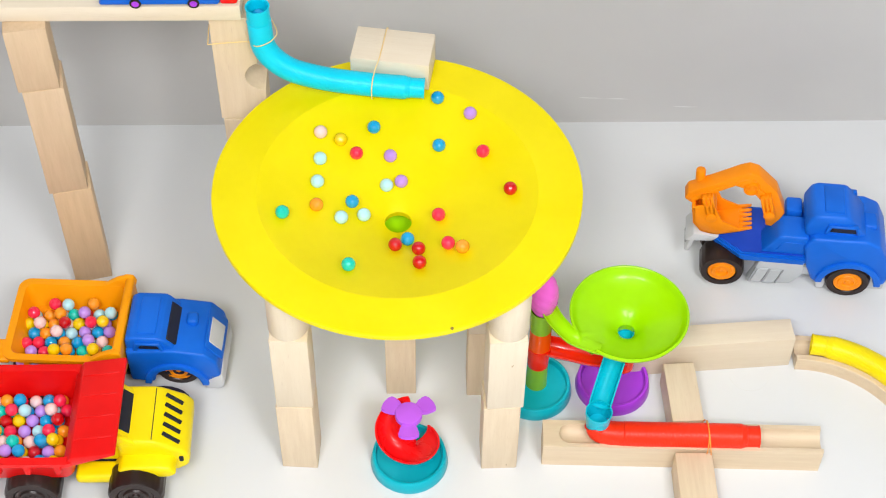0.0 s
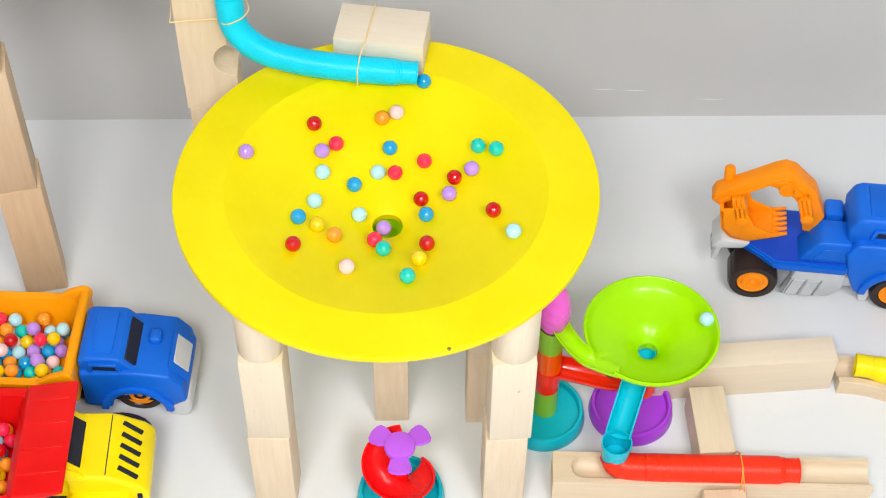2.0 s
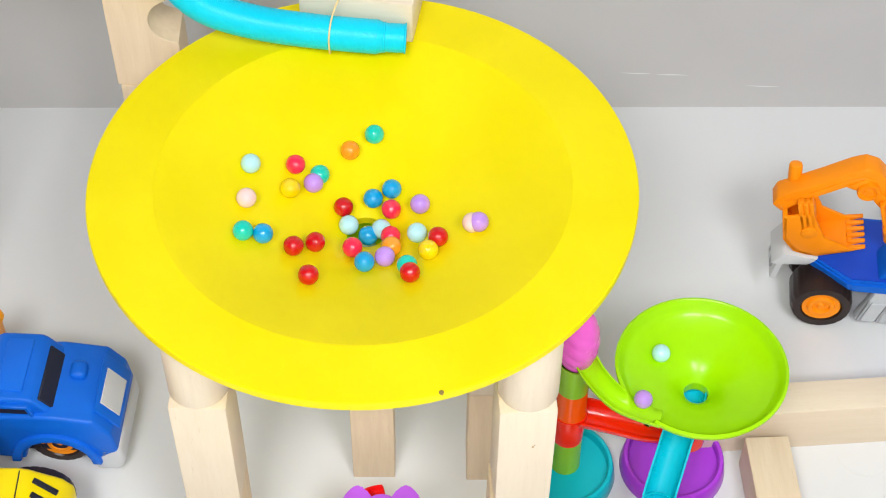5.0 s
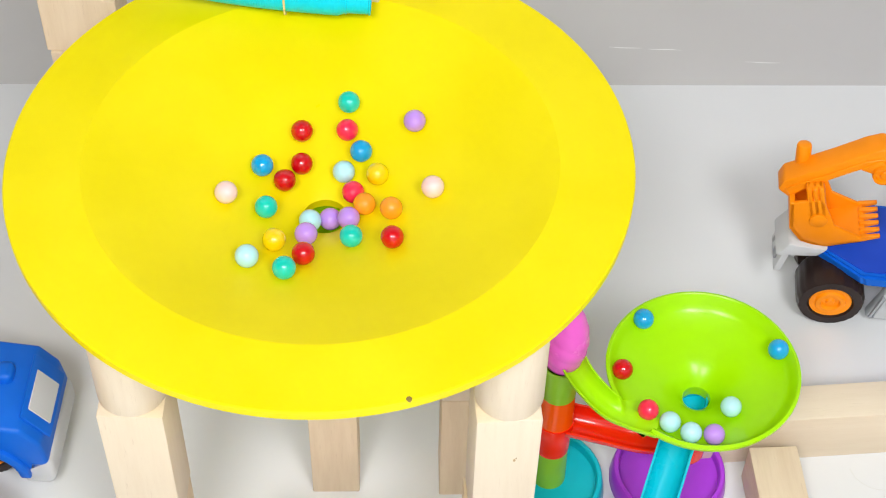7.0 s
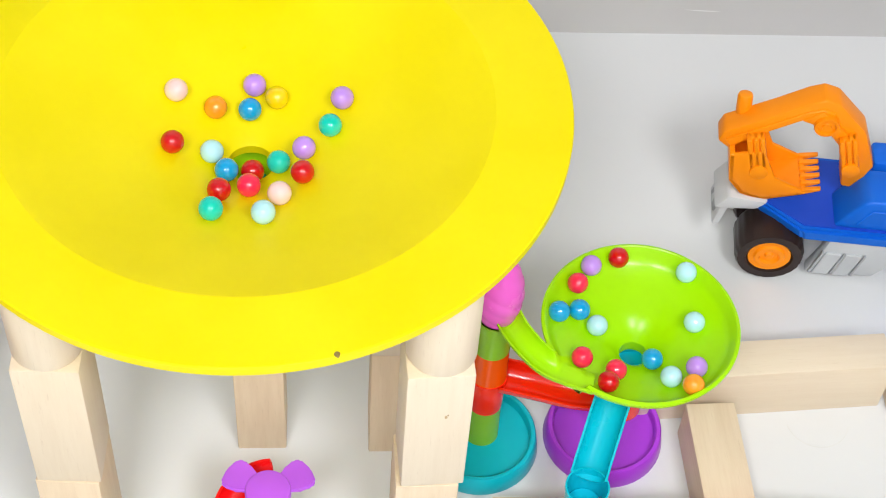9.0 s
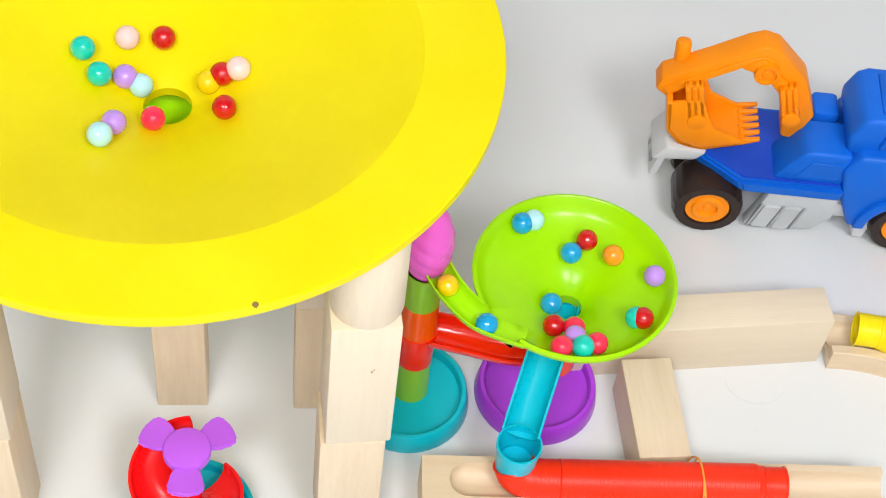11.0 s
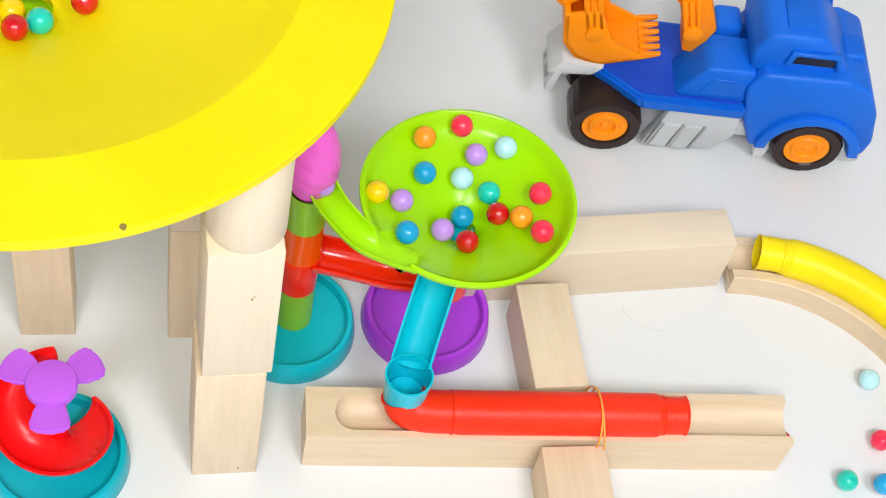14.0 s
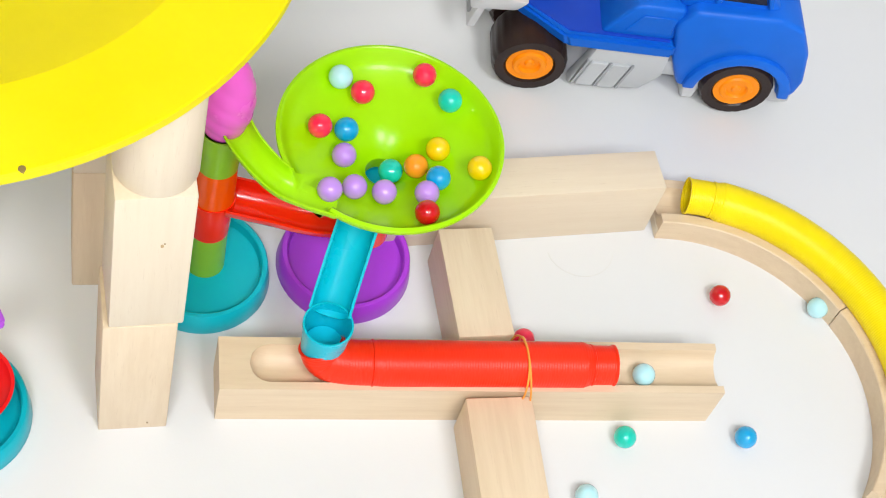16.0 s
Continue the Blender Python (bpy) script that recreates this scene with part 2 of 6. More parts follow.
def trough_section(w, h, wall, n=9):
    """A half-round channel, open on top: (side, up) pairs."""
    out = [(w * math.cos(a), h - (h + 0.0) * math.sin(a)) for a in (math.pi * k / n for k in range(n + 1))]
    inn = [((w - wall) * math.cos(a), h - (h - wall) * math.sin(a)) for a in (math.pi * k / n for k in range(n + 1))]
    return out + inn[::-1]


# ---------------------------------------------------------------- the setting
def setting():
    tagged(part("floor", box_bm((-3, -3, -0.03), (3, 0.516, 0), 0), WHITE), "smooth white laminate tabletop surface with soft sheen", "floor", kind="structure")
    tagged(part("wall_north", box_bm((-3, 0.516, -0.03), (3, 0.56, 2.8), 0), GREY), "plain light grey backdrop board with small scratches", "wall", kind="structure")
    # added walls and ceiling out of view: close the room, bounce lamp light
    tagged(part("wall_south", box_bm((-3, -3.05, -0.03), (3, -3, 2.8), 0), ROOM), "unseen plain grey room wall added for bounce light", "wall", kind="structure")
    tagged(part("wall_west", box_bm((-3.05, -3.05, -0.03), (-3, 0.56, 2.8), 0), ROOM), "unseen plain grey room wall added for bounce light", "wall", kind="structure")
    tagged(part("wall_east", box_bm((3, -3.05, -0.03), (3.05, 0.56, 2.8), 0), ROOM), "unseen plain grey room wall added for bounce light", "wall", kind="structure")
    tagged(part("ceiling", box_bm((-3.05, -3.05, 2.8), (3.05, 0.56, 2.85), 0), ROOM), "unseen plain grey ceiling added for bounce light", "ceiling", kind="structure")
    for x, y, z, sx, sy, _ in LAMPS:
        lamp = thing("ceiling_light", pose(x, y, 2.8), "flat white rectangular ceiling light panel", "light", "ceiling lights")
        part("frame", box_bm((-sx / 2 - 0.02, -sy / 2 - 0.02, -0.03), (sx / 2 + 0.02, sy / 2 + 0.02, 0), 0.004), ROOM, lamp)
        part("diffuser", box_bm((-sx / 2, -sy / 2, -0.06), (sx / 2, sy / 2, -0.031), 0.004), LAMP_GLOW, lamp)


setting()


# ---------------------------------------------------------------- wooden blocks
BLOCK_LABEL = "pale unpainted beech wood building block"


def block(l, w, h, m, label=BLOCK_LABEL, name="wooden_block", mat=None, bevel=0.0016, group="wooden blocks"):
    """The long side lies along local x; the origin is the middle of the underside."""
    ob = part(name, box_bm((-l / 2, -w / 2, 0), (l / 2, w / 2, h), bevel), mat or MAPLE, m=m)
    return tagged(ob, label, "block", group)


def standing(l, w, d, x, y, z, turn=0.0, label=BLOCK_LABEL, mat=None):
    """A block stood on end with its foot at z."""
    m = pose(x, y, z, 0, 0, turn) @ pose(0, 0, l / 2, 0, -90, 0) @ pose(0, 0, -d / 2)
    return block(l, w, d, m, label, mat=mat)


def pillar(r, h, x, y, z):
    """A round post built along local x, so that the grain runs up it."""
    bm = disc_solid_bm(r, -h / 2, h / 2, 0.0015, 48, pose(0, 0, 0, 0, 90, 0))
    ob = part("wooden_cylinder", bm, MAPLE_PALE, m=pose(x, y, z + h / 2, 0, -90, 0))
    return tagged(ob, "pale round wooden cylinder block under the yellow funnel", "block", "wooden blocks")


BH, BW = 0.157, 0.052
LEGS = [(-0.147, -0.155, -4.0), (0.143, -0.160, 1.5)]
for x, y, turn in LEGS:
    foot = standing(BH, BW, BW, x, y, 0.0, turn, "pale wooden block standing upright as a funnel leg", MAPLE)
    upper = standing(BH, BW, BW, x + (0.003 if x > 0 else 0.001), y + 0.001, BH, turn + 2.0, "pale wooden block stacked on another as a funnel leg", MAPLE_PALE)
    if x > 0:
        # small knot and a scuff in the grain
        for wood_block, up, across, size in ((upper, 0.0235, 0.0200, 0.0019), (upper, 0.0262, 0.0185, 0.0010), (foot, -0.0690, 0.0150, 0.0013)):
            part("knot", disc_solid_bm(size, -0.0006, 0.0003, 0.0001, 12, pose(up, -BW / 2, across, 90, 0, 0) @ Matrix.Diagonal((1.0, 0.6, 1.0, 1.0))), KNOT, wood_block, "small brown knot in the wood")
    pillar(0.0275, 0.096, x + (0.005 if x > 0 else 0.0), y + 0.002, 2 * BH)
standing(BH, BW, 0.045, 0.122, -0.030, 0.0, 0, "pale wooden block standing upright as a funnel leg")
standing(BH, BW, 0.045, 0.122, -0.030, BH, 0, "pale wooden block stacked on another as a funnel leg", MAPLE_PALE)
standing(0.062, BW, 0.045, 0.122, -0.030, 2 * BH, 0, "short pale wooden block topping a funnel leg")
standing(BH, 0.048, 0.045, 0.0, -0.028, 0.0, 0, "pale wooden block standing upright below the funnel")
standing(0.118, 0.048, 0.045, 0.0, -0.028, BH, 0, "pale wooden block stacked below the funnel", MAPLE_PALE)

# rear support with a round notch in its top block
standing(0.173, 0.056, 0.05, -0.229, 0.225, 0.0, 0)
standing(0.173, 0.056, 0.05, -0.229, 0.225, 0.173, 0)


def notched_block():
    l, w, d, r = 0.196, 0.056, 0.05, 0.027
    cz = 0.084
    outline = [(-w / 2, 0), (w / 2 + 0.012, 0), (w / 2 + 0.012, cz - r)]
    outline += [(w / 2 + 0.012 - r * math.sin(a), cz - r * math.cos(a)) for a in (math.pi * k / 14 for k in range(1, 14))]
    outline += [(w / 2 + 0.004, cz + r), (w / 2 + 0.004, l), (-w / 2, l)]
    turn = pose(0, 0, 0, 0, 90, 0)
    bm = prism_bm(outline, -d / 2, d / 2, 0.0012, 1, turn)
    ob = part("notched_block", bm, MAPLE, m=pose(-0.229, 0.225, 0.346) @ turn.inverted())
    tagged(ob, "tall pale wooden block with a round notch cut out", "block", "wooden blocks")


notched_block()
block(0.80, 0.06, 0.026, pose(-0.611, 0.222, 0.545, 0, 0.0, 0), "long pale wooden beam laid across two block towers", "wooden_beam", MAPLE_PALE)
for i, z in enumerate((0.0, 0.215, 0.43)):
    standing((0.215, 0.215, 0.115)[i], 0.058, 0.058, -0.500 - 0.004 * i, 0.203, z, 13 - 2 * i, "brown-toned wooden block in a tall tower", BEECH)


# ---------------------------------------------------------------- yellow funnel
RIM_R, CONE_R, HOLE_R, RIM_Z, HOLE_Z = 0.25, 0.190, 0.0185, 0.42, 0.345


def funnel_z(r):
    """Height of the funnel's upper face at the radius r."""
    if r >= CONE_R:
        return RIM_Z
    k = max(0.0, (r - HOLE_R) / (CONE_R - HOLE_R))
    return HOLE_Z + (RIM_Z - HOLE_Z) * k ** 0.9


def yellow_funnel():
    ob = thing("marble_funnel", pose(0, 0, 0), "large round yellow wooden marble funnel with a flat rim", "funnel")
    cone = [(HOLE_R + (CONE_R - HOLE_R) * (k / 24) ** 1.2, 0) for k in range(25)]
    top = [(r, funnel_z(r)) for r, _ in cone]
    low = [(r + 0.001, z - 0.009) for r, z in top[::-1]]
    part("cone", lathe_bm(top + low, 128), YELLOW, ob)
    rim = [(CONE_R, RIM_Z), (RIM_R - 0.001, RIM_Z), (RIM_R, RIM_Z - 0.001), (RIM_R, RIM_Z - 0.008), (RIM_R - 0.001, RIM_Z - 0.009), (CONE_R, RIM_Z - 0.009)]
    part("rim", lathe_bm(rim, 128), YELLOW, ob)
    x, y = 0.069, -0.238
    part("screw_hole", disc_solid_bm(0.0022, RIM_Z - 0.002, RIM_Z + 0.0004, 0.0002, 16, Matrix.Translation((x, y, 0))), BROWN, ob, "small brown screw hole")
    return ob


yellow_funnel()


def catch_chute():
    ob = thing("catch_chute", pose(0, 0, 0), "green plastic chute below the funnel hole", "chute")
    path = smooth_path([(-0.055, 0.006, 0.304), (0.03, 0.010, 0.300), (0.10, 0.02, 0.298), (0.17, 0.0, 0.289), (0.206, -0.03, 0.284)], 8)

    def sec(i, n):
        k = 1.0 if i < 0.45 * n else 1.0 - 0.5 * (i / n - 0.45) / 0.55
        return [(x * k, y) for x, y in trough_section(0.046, 0.030, 0.002, 12)]
    part("trough", sweep_bm(path, sec), LIME, ob)


catch_chute()


# ---------------------------------------------------------------- corrugated tubes
def hose(ob, points, mat, r, collars, step=0.0006, rib=0.00015, period=0.0022):
    """A fine-ribbed hose in lengths: collars is (name, length, radius) for each end."""
    path = resample(smooth_path(points, 24), step)
    n = len(path)
    (n0, l0, r0), (n1, l1, r1) = collars
    k0, k1 = int(l0 / step), n - int(l1 / step)

    def ribs(radius, lip):
        def at(i, c):
            edge = min(i, c - 1 - i) * step
            swell = 0.0009 if lip and edge < 0.0018 else 0.0
            end = radius
            if not lip and edge < 0.007:
                k = edge / 0.007
                end = (r0 if i < c / 2 else r1) * (1 - k) + radius * k
            return end + swell + rib * math.sin(2 * math.pi * i * step / period)
        return at
    part("hose", tube_bm(path[k0:k1 + 1], ribs(r, False)), mat, ob)
    part(n0, tube_bm(path[:k0 + 1], ribs(r0, True)), mat, ob)
    part(n1, tube_bm(path[k1 - 1:], ribs(r1, True)), mat, ob)


TUBE_LINE = [(-0.188, 0.196, 0.568), (-0.187, 0.194, 0.53), (-0.182, 0.190, 0.493), (-0.155, 0.184, 0.464), (-0.11, 0.179, 0.449), (-0.055, 0.174, 0.442), (0.0, 0.170, 0.4385), (0.038, 0.168, 0.437)]


def blue_tube():
    ob = thing("bent_tube", pose(0, 0, 0), "bright blue corrugated plastic tube bent towards the funnel", "tube")
    hose(ob, TUBE_LINE, AQUA, 0.0168, (("top_collar", 0.026, 0.0160), ("end_collar", 0.022, 0.0142)))
    return ob


blue_tube()


def band(points, r, mat, label):
    path = smooth_path(points, 10)
    n = 8
    sec = [(r * math.cos(2 * math.pi * k / n), r * math.sin(2 * math.pi * k / n)) for k in range(n)]
    ob = part("rubber_band", sweep_bm(path, lambda i, c: sec, up=(0.3, 0.5, 0.8)), mat)
    return tagged(ob, label, "rubber band", "rubber bands")


def loop_round(cx, cy, cz, ry, rz, lean=0.0, n=20):
    return [(cx + lean * math.sin(a), cy + ry * math.cos(a), cz + rz * math.sin(a)) for a in (2 * math.pi * k / n for k in range(n + 1))]


# wooden block on the rim, to which the tube is tied
block(0.112, 0.066, 0.048, pose(-0.006, 0.222, RIM_Z, 0, 0, -9), "pale wooden block lying on the funnel rim", mat=MAPLE_PALE)
band([(-0.036, 0.1535, 0.438), (-0.036, 0.156, 0.448), (-0.034, 0.166, 0.4595), (-0.030, 0.180, 0.4665), (-0.026, 0.192, 0.4690), (-0.020, 0.225, 0.4692), (-0.014, 0.2585, 0.4685), (-0.013, 0.2605, 0.445), (-0.016, 0.259, 0.4215), (-0.03, 0.19, 0.4215), (-0.035, 0.170, 0.4225), (-0.036, 0.158, 0.427), (-0.036, 0.1535, 0.438)], 0.0009, RUBBER, "thin tan rubber band round tube and block")
band([(-0.262, 0.196, 0.497), (-0.24, 0.1965, 0.499), (-0.205, 0.1925, 0.505), (-0.194, 0.1755, 0.513), (-0.182, 0.1735, 0.517), (-0.169, 0.182, 0.520), (-0.1655, 0.2, 0.521), (-0.19, 0.253, 0.511), (-0.23, 0.254, 0.5), (-0.26, 0.25, 0.498), (-0.262, 0.196, 0.497)], 0.0009, RUBBER, "thin tan rubber band tying tube to block")


# ---------------------------------------------------------------- plastic marble run
def dish_bm(r, h, lip, n=56):
    prof = [(0, 0), (r, 0), (r + 0.001, 0.002), (r - 0.002, h - 0.001), (r - 0.003, h), (r - lip, h), (r - lip - 0.001, h - 0.001), (r - lip - 0.002, h * 0.55), (r - lip - 0.004, h * 0.5), (0, h * 0.5)]
    return lathe_bm(prof, n, closed=False)


def marble_run():
    ob = thing("marble_run", pose(0, 0, 0), "colourful plastic marble run with lime green funnel", "marble run")
    cx, cy = 0.206, -0.040
    part("teal_base", dish_bm(0.056, 0.022, 0.006), TEAL, ob, "round teal dish base", Matrix.Translation((0.203, -0.047, 0)))
    part("purple_base", dish_bm(0.056, 0.022, 0.006), PURPLE, ob, "round purple dish base", Matrix.Translation((0.323, -0.040, 0)))
    part("lower_cup", lathe_bm([(0.0165, 0.011), (0.0155, 0.062), (0.014, 0.062), (0.014, 0.011)], 36), LIME_CLEAR, ob, "clear green cup", Matrix.Translation((cx, cy, 0)))
    part("red_column", lathe_bm([(0.0160, 0.062), (0.0168, 0.10), (0.0178, 0.10), (0.0178, 0.108), (0.0145, 0.108), (0.0145, 0.062)], 36), RED_CLEAR, ob, "clear red tube section", Matrix.Translation((cx, cy, 0)))
    part("amber_column", lathe_bm([(0.0168, 0.108), (0.0160, 0.150), (0.0145, 0.150), (0.0145, 0.108)], 36), AMBER_CLEAR, ob, "clear amber red tube section", Matrix.Translation((cx, cy, 0)))
    part("upper_cup", lathe_bm([(0.0160, 0.150), (0.0178, 0.196), (0.0165, 0.196), (0.0145, 0.150)], 36), LIME_CLEAR, ob, "clear green cup", Matrix.Translation((cx, cy, 0)))
    # pink swirl cap: a stack of twisted bulges
    bm = bmesh.new()
    rings = []
    n, k = 96, 48
    for j in range(k + 1):
        s = j / k
        rr = 0.0215 * (math.sin(math.pi * min(0.97, 0.14 + 0.84 * s)) ** 0.5)
        ring = []
        for i in range(n):
            a = 2 * math.pi * i / n
            wob = 1 - 0.032 * abs(math.sin(2 * a + 15 * s)) ** 4
            ring.append(bm.verts.new((rr * wob * math.cos(a), rr * wob * math.sin(a), 0.194 + 0.080 * s)))
        rings.append(ring)
    for u, v in zip(rings, rings[1:]):
        for i in range(n):
            bm.faces.new((u[i], u[(i + 1) % n], v[(i + 1) % n], v[i]))
    bm.faces.new(rings[0][::-1])
    bm.faces.new(rings[-1])
    part("swirl_cap", bm, PINK, ob, "twisted bright pink cap", Matrix.Translation((cx, cy, 0)))
    # lime funnel
    fx, fy, fz, fr = 0.330, -0.050, 0.200, 0.086
    prof = [(0.0125, fz - 0.047), (0.016, fz - 0.043), (0.022, fz - 0.036), (0.035, fz - 0.029), (0.055, fz - 0.021), (0.072, fz - 0.013), (0.079, fz - 0.007), (0.0815, fz), (0.0835, fz + 0.0015), (fr, fz + 0.0005), (fr + 0.0002, fz - 0.002), (0.0835, fz - 0.008), (0.075, fz - 0.016), (0.055, fz - 0.0245), (0.035, fz - 0.032), (0.0245, fz - 0.039), (0.0185, fz - 0.047), (0.0165, fz - 0.058), (0.0125, fz - 0.058)]
    bm = lathe_bm(prof, 180)
    # the raised rim is open where the slide runs in
    for v in bm.verts:
        a = math.degrees(math.atan2(v.co.y, v.co.x)) % 360
        open_here = max(0.0, min(1.0, (14.5 - abs(a - 216.5)) / 2.5))
        if v.co.z > fz - 0.0145:
            v.co.z += (fz - 0.0145 - v.co.z) * open_here
    part("lime_funnel", bm, LIME, ob, "shiny lime green funnel dish", Matrix.Translation((fx, fy, 0)))
    # lime slide from the cap down to the funnel's edge
    path = smooth_path([(0.210, -0.040, 0.199), (0.222, -0.067, 0.196), (0.242, -0.092, 0.1925), (0.262, -0.1020, 0.1895), (0.284, -0.1088, 0.1866)], 10)

    def slide_section(i, n):
        # the inner wall sinks away where the slide meets the dish
        s = i / (n - 1)
        lim = 0.013 - 0.0115 * min(1, max(0, (s - 0.50) / 0.16))
        return [(x, min(z, lim) if x < -0.003 else z) for x, z in trough_section(0.0125 + 0.001 * s, 0.013, 0.0016, 12)]

    part("slide", sweep_bm(path, slide_section), LIME, ob, "open lime green slide")
    # red side channel
    path = smooth_path([(0.218, -0.042, 0.093), (0.25, -0.05, 0.092), (0.29, -0.058, 0.088), (0.33, -0.055, 0.084)], 8)
    part("red_channel", sweep_bm(path, lambda i, n: trough_section(0.018, 0.018, 0.002)), RED_CLEAR, ob, "open red channel")
    part("red_joint", lathe_bm([(0.018, 0.068), (0.018, 0.105), (0.0165, 0.105), (0.0165, 0.068)], 32), RED_CLEAR, ob, "red tube joint", Matrix.Translation((0.331, -0.048, 0)))
    # teal chute and spout
    path = smooth_path([(0.330, -0.030, 0.134), (0.322, -0.058, 0.124), (0.309, -0.090, 0.108), (0.296, -0.123, 0.092), (0.290, -0.139, 0.086)], 10)
    part("chute", sweep_bm(path, lambda i, n: trough_section(0.0165, 0.016, 0.002, 12)), CYAN, ob, "open light blue chute")
    part("spout", lathe_bm([(0.0165, 0.055), (0.0185, 0.092), (0.0195, 0.093), (0.0195, 0.098), (0.018, 0.098), (0.0155, 0.06), (0.0145, 0.055)], 40), CYAN, ob, "light blue spout", Matrix.Translation((0.287, -0.152, 0)))
    part("spout_floor", disc_solid_bm(0.0152, 0.0665, 0.0695, 0.0005, 32, Matrix.Translation((0.287, -0.152, 0))), CYAN, ob)
    part("funnel_neck", lathe_bm([(0.0165, 0.105), (0.0165, 0.143), (0.015, 0.143), (0.015, 0.105)], 32), TEAL, ob, "teal neck", Matrix.Translation((fx, fy, 0)))
    return ob


marble_run()


def propeller_toy():
    ob = thing("spinner_toy", pose(0.012, -0.172, 0), "purple propeller over a red spiral slide on a teal base", "toy")
    part("base", dish_bm(0.056, 0.022, 0.006), TEAL, ob, "round teal dish base")
    part("column", disc_solid_bm(0.010, 0.01, 0.112, 0.001, 32), RED, ob)
    n = 60
    pts = []
    for k in range(n + 1):
        s = k / n
        a = radians(78 + 325 * s)
        pts.append(Vector((0.026 * math.cos(a) - 0.003, 0.026 * math.sin(a) + 0.002, 0.088 - 0.062 * s)))

    def sec(i, c):
        return [(x * (1 + 0.15 * i / c), y) for x, y in trough_section(0.019, 0.015, 0.0025, 10)]
    part("spiral_slide", sweep_bm(pts, sec), RED, ob, "glossy red spiral slide")
    prop = part("propeller_hub", disc_solid_bm(0.0195, 0.112, 0.124, 0.003, 40, Matrix.Translation((0.0, 0.004, 0))), VIOLET, ob, "round violet hub")
    for a in (148, 32, 270):
        bm = bmesh.new()
        outline = [(0.012, -0.008), (0.024, -0.0125), (0.034, -0.0155), (0.0395, -0.0125), (0.042, 0.0), (0.0395, 0.0125), (0.034, 0.0155), (0.024, 0.0125), (0.012, 0.008)]
        lo = [bm.verts.new((x, y, 0.115)) for x, y in outline]
        hi = [bm.verts.new((x, y, 0.1205)) for x, y in outline]
        bm.faces.new(lo[::-1])
        bm.faces.new(hi)
        for i in range(len(lo)):
            j = (i + 1) % len(lo)
            bm.faces.new((lo[i], lo[j], hi[j], hi[i]))
        bmesh.ops.bevel(bm, geom=bm.edges[:], offset=0.0018, segments=3, affect="EDGES")
        part("blade", bm, VIOLET, prop, m=pose(0, 0.004, 0, 0, 0, a))
    return ob


propeller_toy()


# ---------------------------------------------------------------- rail, cross blocks, curved track
def grooved_rail():
    l, w, h, r = 0.408, 0.046, 0.05, 0.0165
    ob = thing("grooved_rail", pose(0.412, -0.1645, 0, 0, 0, -2.2), "pale wooden rail with a round marble groove", "rail")
    # main run with an open groove, a solid end with a rounded stop
    n = 10
    outline = [(-w / 2, 0), (w / 2, 0), (w / 2, h), (r, h)] + [(r * math.cos(a), h - r * 0.85 * math.sin(a)) for a in (math.pi * k / n for k in range(1, n))] + [(-r, h), (-w / 2, h)]
    start = -l / 2 + 0.040
    bm = bmesh.new()
    a = [bm.verts.new((start, y, z)) for y, z in outline]
    b = [bm.verts.new((l / 2, y, z)) for y, z in outline]
    bm.faces.new(a[::-1])
    bm.faces.new(b)
    for i in range(len(a)):
        j = (i + 1) % len(a)
        bm.faces.new((a[i], a[j], b[j], b[i]))
    # closed end: the groove runs out in a bowl
    rings = []
    for k in range(9):
        t = k / 8
        rr = r * math.sqrt(max(0.0, 1 - t * t))
        x = start - r * t
        rings.append([bm.verts.new((x, rr * math.cos(math.pi * i / n), h - 0.85 * rr * math.sin(math.pi * i / n))) for i in range(n + 1)])
    for u, v in zip(rings, rings[1:]):
        for i in range(n):
            bm.faces.new((u[i], u[i + 1], v[i + 1], v[i]))
    # top of the closed end round the bowl
    xs = [start - r * k / 8 for k in range(9)]
    for sgn in (1, -1):
        edge = [bm.verts.new((x, sgn * r * math.sqrt(max(0.0, 1 - (k / 8) ** 2)), h)) for k, x in enumerate(xs)]
        side = [bm.verts.new((x, sgn * w / 2, h)) for x in xs]
        for i in range(8):
            bm.faces.new((edge[i], edge[i + 1], side[i + 1], side[i]))
    x0, x1 = -l / 2, xs[-1]
    c = [bm.verts.new(p) for p in ((x0, -w / 2, 0), (x0, w / 2, 0), (x0, w / 2, h), (x0, -w / 2, h), (start, -w / 2, 0), (start, w / 2, 0), (start, w / 2, h), (start, -w / 2, h), (x1, w / 2, h), (x1, -w / 2, h))]
    for f in ((0, 3, 2, 1), (0, 1, 5, 4), (0, 4, 7, 3), (1, 2, 6, 5), (2, 3, 9, 8)):
        bm.faces.new([c[i] for i in f])
    bmesh.ops.remove_doubles(bm, verts=bm.verts, dist=2e-5)
    part("rail_body", bm, MAPLE, ob)
    part("end_grain", box_bm((l / 2 - 0.0005, -w / 2 + 0.001, 0.001), (l / 2 + 0.0004, w / 2 - 0.001, h - r - 0.001), 0.0002, 1), MAPLE_PALE, ob, "cut end of the rail")
    return ob


grooved_rail()
block(0.104, 0.047, 0.05, pose(0.422, -0.086, 0, 0, 0, 92), "pale wooden cross block behind the grooved rail", mat=MAPLE)
block(0.18, 0.054, 0.05, pose(0.425, -0.283, 0, 0, 0, 90), "pale wooden cross block in front of the grooved rail", mat=MAPLE)
block(0.25, 0.040, 0.068, pose(0.474, 0.006, 0, 0, 0, 4.0), "long pale wooden block lying beside the curved track", mat=MAPLE_PALE)

TRACK_C, TRACK_IN, TRACK_OUT = (0.605, -0.1755), 0.1625, 0.2095


